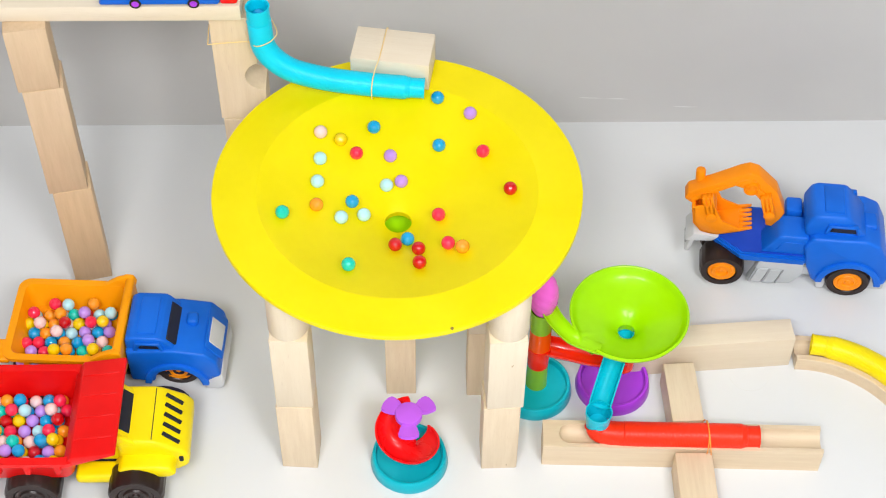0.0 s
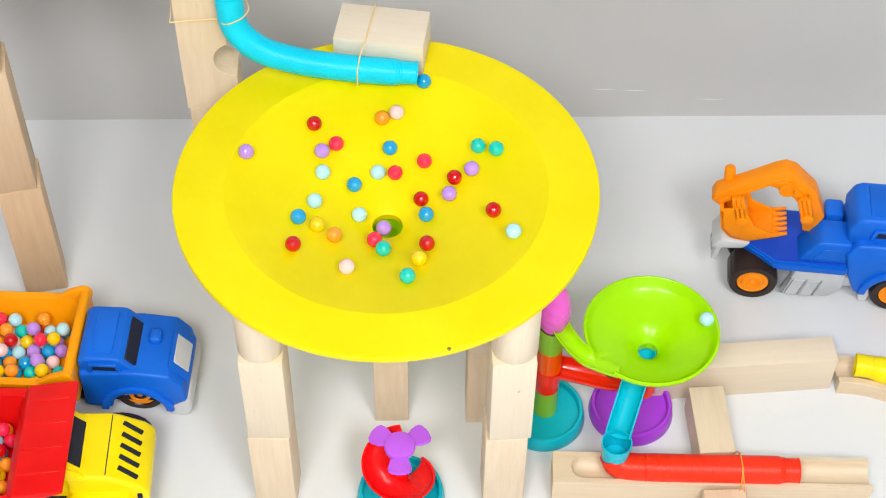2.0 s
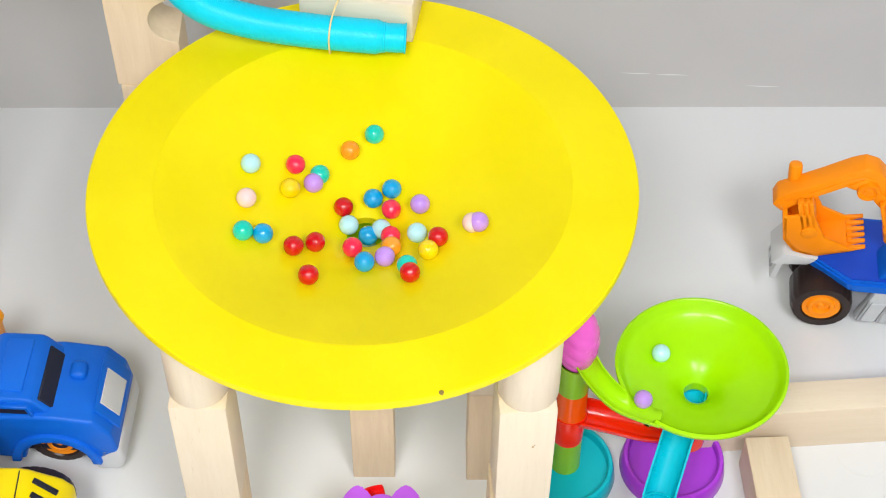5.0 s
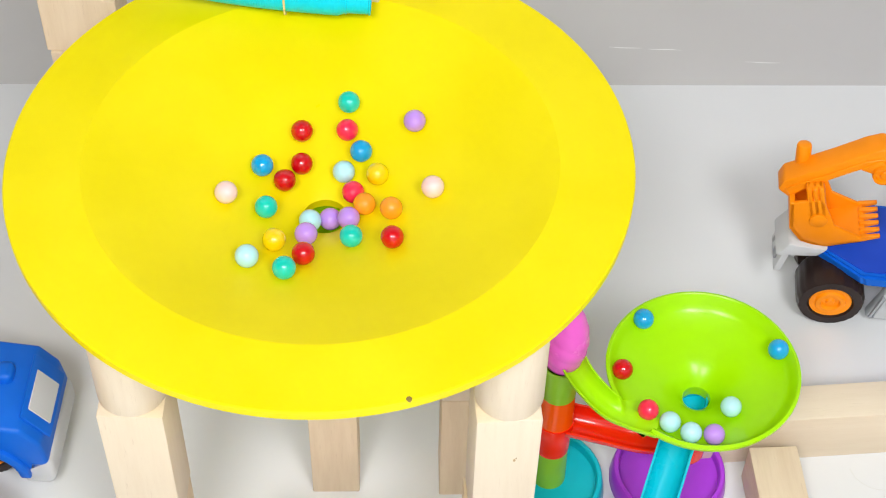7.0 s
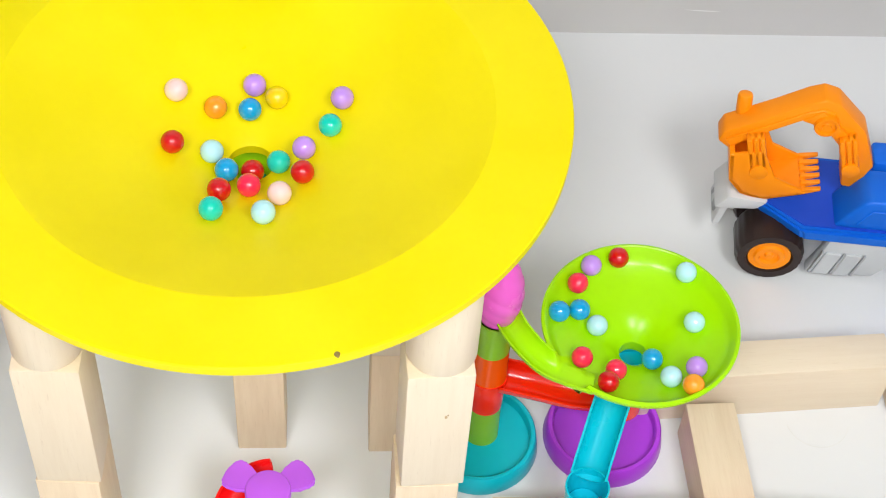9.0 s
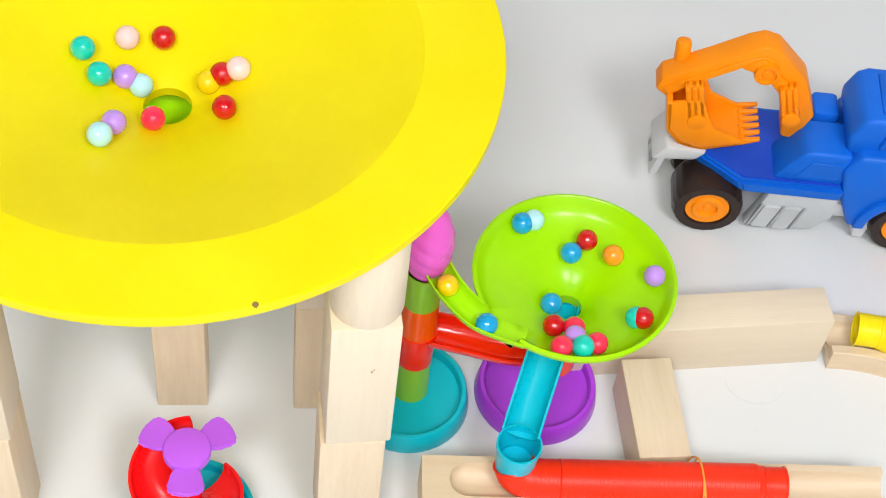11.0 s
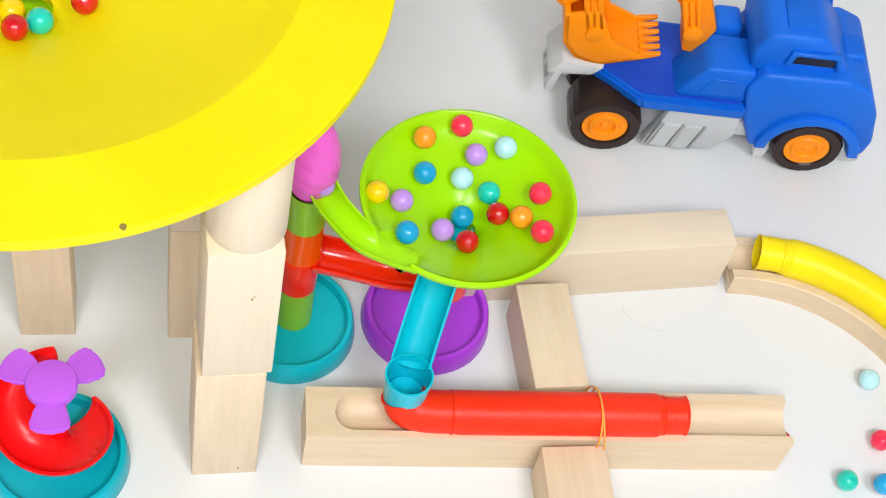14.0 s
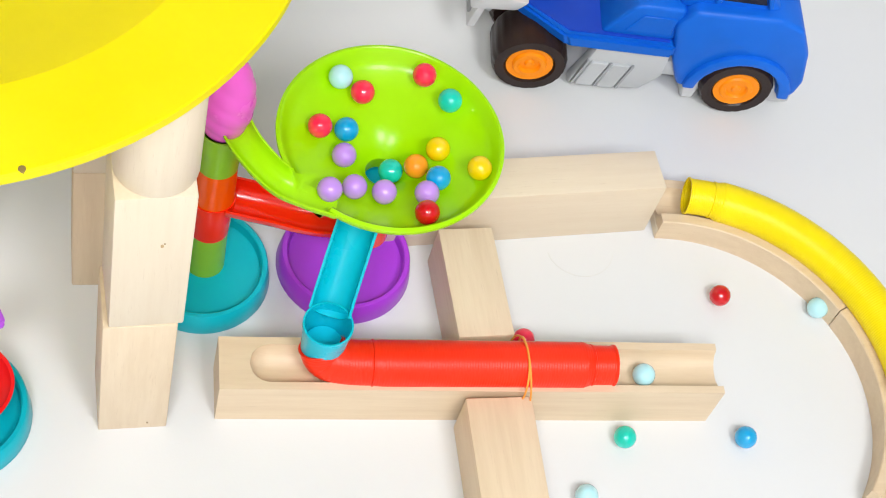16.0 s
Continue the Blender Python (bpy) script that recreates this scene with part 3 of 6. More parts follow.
def curved_track(a0, a1):
    h, r, w = 0.026, 0.014, TRACK_OUT - TRACK_IN
    mid = (TRACK_IN + TRACK_OUT) / 2
    n = 10
    prof = [(TRACK_IN, 0), (TRACK_OUT, 0), (TRACK_OUT, h - 0.001), (TRACK_OUT - 0.001, h), (mid + r, h)] + [(mid + r * math.cos(a), h - r * 0.75 * math.sin(a)) for a in (math.pi * k / n for k in range(1, n))] + [(mid - r, h), (TRACK_IN + 0.001, h), (TRACK_IN, h - 0.001)]
    ob = thing("curved_track", Matrix.Translation((*TRACK_C, 0)), "", "")
    part("track_body", lathe_bm(prof, 40, arc=(a0, a1)), MAPLE, ob)
    for a in (a0, a1):
        end = box_bm((TRACK_IN + 0.0015, -0.0004, 0.001), (TRACK_OUT - 0.0015, 0.0004, h - r), 0.0002, 1)
        part("end_grain", end, MAPLE_PALE, ob, "cut end of the track", pose(0, 0, 0, 0, 0, a))
    return tagged(ob, "curved pale wooden marble track with a groove", "track", "curved track pieces")


curved_track(25.5, 89)
curved_track(-38, 25.1)


def red_tube():
    ob = thing("red_tube", pose(0, 0, 0), "red corrugated plastic tube lying in the wooden rail", "tube")
    pts = [(0.286, -0.152, 0.068), (0.290, -0.157, 0.058), (0.302, -0.161, 0.0555), (0.33, -0.1635, 0.0555), (0.40, -0.166, 0.0555), (0.47, -0.1685, 0.0555), (0.523, -0.1705, 0.0555)]
    hose(ob, pts, RED_TUBE, 0.0186, (("elbow", 0.050, 0.0180), ("end_collar", 0.020, 0.0160)))


red_tube()
band(loop_round(0.444, -0.168, 0.048, 0.0272, 0.0272, 0.003), 0.0008, RUBBER_ORANGE, "thin orange rubber band round red tube and rail")
band(loop_round(0.451, -0.169, 0.043, 0.0285, 0.0325, -0.004), 0.0008, RUBBER_ORANGE, "thin orange rubber band round red tube and rail")


def yellow_tube():
    ob = thing("yellow_tube", pose(0, 0, 0), "yellow corrugated plastic tube resting on the curved track", "tube")
    mid = (TRACK_IN + TRACK_OUT) / 2
    pts = [(TRACK_C[0] + mid * math.cos(radians(a)), TRACK_C[1] + mid * math.sin(radians(a)), 0.036) for a in (82, 74, 62, 50, 38, 26, 14, 2, -12)]
    hose(ob, pts, YELLOW_TUBE, 0.0180, (("end_collar", 0.024, 0.0158), ("far_collar", 0.02, 0.0158)))


yellow_tube()


# ---------------------------------------------------------------- toy trucks
def wheel(parent, x, y, r, width, rim_mat, out=-1):
    """A wheel whose outer face looks along out * y."""
    m = pose(x, y, r, 90, 0, 0) if out < 0 else pose(x, y, r, -90, 0, 0)
    prof = [(0.45 * r, -width / 2), (r * 0.9, -width / 2), (r, -width * 0.36), (r, width * 0.36), (r * 0.93, width / 2), (r * 0.68, width / 2), (r * 0.62, width * 0.40), (0.45 * r, width * 0.40)]
    bm = lathe_bm(prof, 88)
    for v in bm.verts:
        q = math.hypot(v.co.x, v.co.y)
        if q > 0.88 * r and math.sin(22 * math.atan2(v.co.y, v.co.x)) > 0.2:
            v.co.x, v.co.y = v.co.x * 0.982, v.co.y * 0.982
    w = thing("wheel", m, "", "")
    w.parent = parent
    for key in ("label", "category"):
        if key in w:
            del w[key]
    part("tyre", bm, TYRE, w, "black ridged tyre")
    rim = [(0, width * 0.46), (r * 0.10, width * 0.47), (r * 0.14, width * 0.42), (r * 0.26, width * 0.42), (r * 0.30, width * 0.50), (r * 0.42, width * 0.50), (r * 0.46, width * 0.44), (r * 0.58, width * 0.46), (r * 0.62, width * 0.46), (r * 0.62, -width * 0.3), (0, -width * 0.3)]
    part("rim", lathe_bm(rim, 40, closed=False), rim_mat, w, "wheel rim with raised rings")
    return w


def arch(cx, r, z0, n=8):
    """Points of a wheel arch, from rear to front."""
    return [(cx - r * math.cos(a), z0 + r * math.sin(a)) for a in (math.pi * k / n for k in range(n + 1))]


def two_step_cab(parent, lower, upper, y0, y1, inset, wheel_x, wheel_r, floor, mat):
    """A toy cab: lower shell with hood, narrower roof, roof panel, fender flares."""
    part("lower_shell", prism_bm(lower, y0, y1, 0.006, 3), mat, parent)
    roof = part("roof", prism_bm(upper, y0 + inset, y1 - inset, 0.006, 3), mat, parent)
    xs = [x for x, _ in upper]
    top = max(z for _, z in upper)
    flat = sorted(x for x, z in upper if z > top - 0.003)
    part("roof_panel", box_bm((flat[0] + 0.008, y0 + inset + 0.010, top - 0.003), (flat[-1] - 0.004, y1 - inset - 0.010, top + 0.0022), 0.002), mat, roof)
    for y, s in ((y0, -1), (y1, 1)):
        fl = arch(wheel_x, wheel_r * 1.48, floor, 12) + arch(wheel_x, wheel_r * 1.16, floor, 12)[::-1]
        part("fender", prism_bm(fl, y - 0.005, y + 0.005, 0.002, 2), mat, parent)


def side_window(parent, x0, x1, z0, z1, y, mat):
    """A shallow slot with a raised brow."""
    part("side_window", prism_bm([(x0, z0), (x0 + 0.002, z1), (x1 - 0.004, z1), (x1, z0)], y - 0.0022, y + 0.002, 0.0006, 1), DARK, parent, "dark side window slot")
    brow = [(x0 - 0.008, z0 - 0.002), (x0 - 0.004, z1 + 0.006), (x1 + 0.001, z1 + 0.006), (x1 + 0.006, z0 - 0.002), (x1 + 0.001, z0 - 0.002), (x1 - 0.003, z1 + 0.001), (x0 + 0.001, z1 + 0.001), (x0 - 0.002, z0 - 0.002)]
    part("window_brow", prism_bm(brow, y - 0.005, y + 0.003, 0.0012, 1), mat, parent)


def excavator():
    ob = thing("toy_excavator_truck", pose(0.511, 0.157, 0, 0, 0, -7.0), "blue toy excavator truck with orange arm and grey chassis", "toy truck")
    ob.scale.x = 1.02
    r, wx, w = 0.0345, 0.195, 0.100
    # light grey chassis: raised rear over the wheels, side skirt with steps, bumper
    low = [(-0.062, 0.052), (-0.046, 0.050)] + arch(0.0, r * 1.16, 0.030, 10)[1:-1] + [(0.046, 0.030), (0.130, 0.030), (0.130, 0.070), (0.02, 0.078), (-0.018, 0.084), (-0.052, 0.080)]
    part("chassis", prism_bm(low, 0.046, w - 0.046 + 0.004, 0.003, 2), CHASSIS_GREY, ob, "light grey plastic chassis")
    part("rear_hood", prism_bm([(-0.062, 0.070), (-0.020, 0.074), (-0.010, 0.086), (-0.050, 0.090)], 0.024, w - 0.024, 0.003, 2), LIGHT_GREY, ob, "light grey raised rear")
    part("rear_plate", prism_bm([(-0.060, 0.044), (-0.052, 0.044), (-0.046, 0.078), (-0.053, 0.080)], 0.026, w - 0.026, 0.002, 2), LIGHT_GREY, ob, "light grey rear plate")
    part("plate_slot", prism_bm([(-0.0607, 0.052), (-0.056, 0.052), (-0.051, 0.070), (-0.0565, 0.071)], 0.036, w - 0.036, 0.001, 1), MID_GREY, ob)
    part("skirt", prism_bm([(0.040, 0.010), (0.108, 0.012), (0.124, 0.034), (0.124, 0.066), (0.056, 0.066), (0.050, 0.040)], 0.002, 0.016, 0.003, 2), CHASSIS_GREY, ob, "light grey side skirt")
    for x in (0.047, 0.067):
        part("step", prism_bm([(x, 0.013), (x + 0.016, 0.013), (x + 0.024, 0.046), (x + 0.008, 0.046)], -0.001, 0.004, 0.001, 1), CHASSIS_GREY, ob)
    for x in (0.043, 0.0645, 0.085):
        part("step_gap", prism_bm([(x, 0.013), (x + 0.0022, 0.013), (x + 0.0102, 0.046), (x + 0.008, 0.046)], -0.0004, 0.004, 0.0003, 1), MID_GREY, ob)
    part("link_bar", box_bm((0.110, 0.008, 0.030), (0.160, w - 0.008, 0.050), 0.003), CHASSIS_GREY, ob)
    part("bumper_rear_corner", prism_bm([(0.150, 0.006), (0.162, 0.006), (0.166, 0.032), (0.146, 0.032)], 0.004, w - 0.004, 0.002, 1), LIGHT_GREY, ob)
    part("bumper", box_bm((0.226, 0.006, 0.012), (0.254, w - 0.006, 0.036), 0.004), LIGHT_GREY, ob, "light grey front bumper")
    for x, width in ((0, 0.046), (wx, 0.030)):
        wheel(ob, x, -0.004 + width / 2, r, width, ORANGE, -1)
        wheel(ob, x, w + 0.004 - width / 2, r, width, ORANGE, 1)
    # blue deck, its inner floor darker, slanted engine cover
    bm = bmesh.new()
    plan = [(0.022, -0.002), (0.124, -0.002), (0.124, w + 0.002), (0.000, w + 0.002), (-0.024, w - 0.030), (-0.024, 0.034)]
    lo = [bm.verts.new((x + (0.006 if x < 0.1 else 0), y, 0.064)) for x, y in plan]
    hi = [bm.verts.new((x, y, 0.080)) for x, y in plan]
    bm.faces.new(lo[::-1])
    bm.faces.new(hi)
    for i in range(6):
        j = (i + 1) % 6
        bm.faces.new((lo[i], lo[j], hi[j], hi[i]))
    bmesh.ops.bevel(bm, geom=bm.edges[:], offset=0.003, segments=2, affect="EDGES")
    part("deck", bm, BLUE, ob, "blue rear deck")
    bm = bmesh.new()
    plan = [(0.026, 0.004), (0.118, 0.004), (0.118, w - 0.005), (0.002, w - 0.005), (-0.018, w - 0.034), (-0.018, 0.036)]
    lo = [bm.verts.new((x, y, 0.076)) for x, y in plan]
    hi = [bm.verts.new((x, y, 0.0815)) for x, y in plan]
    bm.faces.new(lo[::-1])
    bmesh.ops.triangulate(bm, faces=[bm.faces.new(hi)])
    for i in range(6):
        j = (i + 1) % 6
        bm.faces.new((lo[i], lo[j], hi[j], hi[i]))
    part("deck_floor", bm, BLUE_DECK, ob, "deck floor in a darker blue than its edge")
    cover = [(0.054, 0.080), (0.122, 0.080), (0.122, 0.122), (0.082, 0.122), (0.075, 0.118)]
    part("engine_cover", prism_bm(cover, 0.006, 0.052, 0.004, 3), BLUE, ob, "blue slanted engine cover")
    part("cover_panel", prism_bm([(0.074, 0.088), (0.116, 0.088), (0.116, 0.110), (0.086, 0.110)], 0.0046, 0.0075, 0.0008, 1), BLUE, ob)
    part("rear_block", box_bm((0.088, 0.060, 0.078), (0.114, 0.092, 0.122), 0.005), BLUE, ob)
    lower = [(0.140, 0.026)] + arch(wx, r * 1.16, 0.026, 12) + [(0.252, 0.030), (0.255, 0.050), (0.246, 0.088), (0.230, 0.120), (0.208, 0.130), (0.128, 0.128), (0.116, 0.104), (0.126, 0.060)]
    upper = [(0.116, 0.118), (0.112, 0.140), (0.120, 0.162), (0.130, 0.168), (0.172, 0.168), (0.181, 0.160), (0.212, 0.122)]
    two_step_cab(ob, lower, upper, 0.0, w, 0.013, wx, r, 0.030, BLUE)
    side_window(ob, 0.150, 0.190, 0.136, 0.147, 0.013, BLUE)
    side_window(ob, 0.150, 0.190, 0.136, 0.147, w - 0.013, BLUE)
    part("hood_ridge", box_bm((0.204, 0.034, 0.118), (0.226, w - 0.034, 0.131), 0.005, 3), BLUE, ob)
    # arm
    arm = thing("arm", Matrix.Translation((0.006, 0.055, 0.005)), "orange excavator arm", "")
    arm.parent = ob
    boom = [(-0.078, 0.146), (-0.074, 0.159), (-0.030, 0.188), (-0.002, 0.208), (0.012, 0.215), (0.027, 0.210), (0.059, 0.176), (0.077, 0.130), (0.066, 0.096), (0.052, 0.098), (0.047, 0.124), (0.038, 0.156), (0.018, 0.180), (0.0, 0.187), (-0.031, 0.166), (-0.066, 0.136)]
    part("boom", prism_bm(boom, -0.013, 0.013, 0.0025, 2), ORANGE, arm, "orange boom")
    for y0, y1 in ((-0.0150, -0.0120), (0.0120, 0.0150)):
        part("boom_flange", prism_bm([(-0.072, 0.150), (-0.030, 0.178), (-0.002, 0.198), (0.012, 0.204), (0.024, 0.200), (0.020, 0.190), (0.0, 0.190), (-0.030, 0.169), (-0.066, 0.142)], y0, y1, 0.001, 1), ORANGE, arm)
    part("joint_cheek", prism_bm([(-0.006, 0.188), (0.012, 0.203), (0.042, 0.174), (0.049, 0.144), (0.040, 0.154), (0.018, 0.180)], -0.0170, 0.0170, 0.002, 2), ORANGE, arm)
    cheek = [(-0.066, 0.140), (-0.060, 0.104), (-0.046, 0.086), (-0.024, 0.079), (0.014, 0.093), (0.014, 0.098), (-0.016, 0.112), (-0.034, 0.150)]
    shell = [(-0.066, 0.142), (-0.060, 0.104), (-0.046, 0.086), (-0.024, 0.079), (0.018, 0.0945), (0.017, 0.0985), (-0.023, 0.0845), (-0.043, 0.0905), (-0.0555, 0.106), (-0.0605, 0.142)]
    bk = part("bucket", prism_bm(shell, -0.026, 0.026, 0.001, 1), ORANGE, arm, "orange toothed bucket scoop")
    for y in (-0.026, 0.0215):
        part("bucket_cheek", prism_bm(cheek, y, y + 0.0045, 0.0012, 2), ORANGE, bk)
    for k in range(6):
        y = -0.0255 + 0.0093 * k
        part("tooth", prism_bm([(0.012, 0.0915), (0.031, 0.1005), (0.031, 0.1035), (0.012, 0.0995)], y, y + 0.0052, 0.0008, 1), ORANGE, bk)
    for x, z, l, tilt in ((-0.034, 0.120, 0.046, -14), (0.052, 0.136, 0.040, -16)):
        part("pin", disc_solid_bm(0.0090, -0.028, 0.028, 0.0012, 24, pose(x, 0, z, 90, 0, 0)), ORANGE, arm)
        for dx in (-0.006, 0.0, 0.006):
            part("piston_rib", box_bm((dx - 0.0024, -0.026, 0), (dx + 0.0024, -0.014, l), 0.001, 1, pose(x, 0, z, 0, tilt, 0)), ORANGE, arm)
        part("piston", box_bm((-0.0085, -0.023, 0), (0.0085, -0.012, l), 0.002, 2, pose(x, 0, z, 0, tilt, 0)), ORANGE, arm)
    part("pivot", lathe_bm([(0, 0.020), (0.004, 0.020), (0.005, 0.0185), (0.008, 0.0185), (0.009, 0.021), (0.0115, 0.021), (0.012, 0.019), (0.012, -0.019), (0, -0.019)], 28, pose(0.018, 0, 0.186, 90, 0, 0), closed=False), ORANGE, arm)
    part("knob", disc_solid_bm(0.0075, 0.0, 0.028, 0.0030, 24, pose(-0.056, 0.010, 0.160, -10, -4, 0)), ORANGE, arm)
    return ob


excavator()


def bed(parent, x0, x1, y0, y1, z0, z1, wall, mat, flare=0.012, front=0.0):
    """An open dumper bed with flared walls and a thick rim."""
    bm = bmesh.new()

    def loop(a, b, c, d, z, k):
        n = 5
        rr = min(0.014, 0.3 * (d - c)) + k
        out = []
        for cx, cy, s in ((b - rr, d - rr, 0), (a + rr, d - rr, 90), (a + rr, c + rr, 180), (b - rr, c + rr, 270)):
            out += [bm.verts.new((cx + rr * math.cos(radians(s + 90 * i / n)), cy + rr * math.sin(radians(s + 90 * i / n)), z)) for i in range(n + 1)]
        return out
    f = flare
    rings = [loop(x0 + f, x1 - f, y0 + f, y1 - f, z0, 0), loop(x0, x1, y0, y1, z1 - 0.008, 0), loop(x0 - 0.005, x1 + 0.005, y0 - 0.005, y1 + 0.005, z1 - 0.007, 0.004), loop(x0 - 0.005, x1 + 0.005, y0 - 0.005, y1 + 0.005, z1, 0.004), loop(x0 + wall, x1 - wall, y0 + wall, y1 - wall, z1, -0.002), loop(x0 + f + wall, x1 - f - wall, y0 + f + wall, y1 - f - wall, z0 + wall, -0.002)]
    for u, v in zip(rings, rings[1:]):
        for i in range(len(u)):
            j = (i + 1) % len(u)
            bm.faces.new((u[i], u[j], v[j], v[i]))
    bm.faces.new(rings[0][::-1])
    bm.faces.new(rings[-1])
    return part("dump_bed", bm, mat, parent, "open dumper bed")


def dump_truck_orange():
    ob = thing("toy_dump_truck", pose(-0.352, -0.044, 0, 0, 0, -3.0), "toy dump truck with blue cab and orange bed of balls", "toy truck", "toy dump trucks")
    r, w, wx = 0.033, 0.102, 0.014
    part("chassis", box_bm((-0.24, 0.016, 0.018), (0.055, 0.086, 0.034), 0.004), DARK, ob, "dark chassis")
    part("bumper", prism_bm([(0.052, 0.010), (0.080, 0.010), (0.086, 0.022), (0.084, 0.050), (0.060, 0.050)], 0.000, w, 0.006, 3), LIGHT_GREY, ob, "pale grey front bumper")
    for x in (wx, -0.19):
        wheel(ob, x, 0.030, r, 0.030, ORANGE, -1)
        wheel(ob, x, w - 0.030, r, 0.030, ORANGE, 1)
    lower = [(-0.056, 0.028)] + arch(wx, r * 1.03, 0.024, 12) + [(0.062, 0.030), (0.082, 0.044), (0.078, 0.076), (0.062, 0.098), (0.016, 0.104), (-0.056, 0.100)]
    upper = [(-0.056, 0.090), (-0.056, 0.118), (-0.046, 0.125), (-0.006, 0.125), (0.002, 0.121), (0.024, 0.094)]
    two_step_cab(ob, lower, upper, 0.0, w, 0.007, wx, r, 0.026, BLUE)
    part("windscreen_slot", box_bm((-0.0112, 0.014, -0.002), (0.0112, w - 0.018, 0.0014), 0.001, 1, pose(0.0125, 0, 0.1090, 0, 51, 0)), DARK, ob, "dark windscreen opening")
    side_window(ob, -0.036, -0.004, 0.1025, 0.1125, 0.007, BLUE)
    side_window(ob, -0.036, -0.004, 0.1025, 0.1125, w - 0.007, BLUE)
    part("hood_bulge", box_bm((0.028, 0.052, 0.094), (0.046, 0.074, 0.110), 0.006, 3), BLUE, ob)
    part("grille_frame", box_bm((-0.020, 0.014, -0.001), (0.020, w - 0.014, 0.0025), 0.002, 2, pose(0.0715, 0, 0.0855, 0, 54, 0)), BLUE, ob)
    part("grille_sticker", box_bm((-0.014, 0.026, 0.002), (0.015, w - 0.030, 0.0036), 0.0008, 1, pose(0.0715, 0, 0.0855, 0, 54, 0)), LIGHT_GREY, ob, "pale grey grille sticker")
    bed(ob, -0.232, -0.066, -0.014, 0.128, 0.054, 0.099, 0.006, ORANGE_BED)
    head = [(-0.120, 0.095), (-0.062, 0.095), (-0.056, 0.107), (-0.060, 0.119), (-0.070, 0.121), (-0.088, 0.113), (-0.104, 0.101)]
    for y in (-0.018, 0.122):
        part("bed_shoulder", prism_bm(head, y, y + 0.010, 0.003, 2), ORANGE_BED, ob)
    part("bed_headboard", box_bm((-0.072, -0.014, 0.052), (-0.058, 0.128, 0.120), 0.006, 3), ORANGE_BED, ob)
    part("tail_lip", box_bm((-0.258, -0.018, 0.085), (-0.226, 0.022, 0.095), 0.004, 3), ORANGE_BED, ob)
    for k in range(4):
        x = -0.205 + 0.035 * k
        part("bed_rib", box_bm((x - 0.004, -0.012, 0.056), (x + 0.004, -0.004, 0.090), 0.002, 1, None), ORANGE_BED, ob)
    return ob


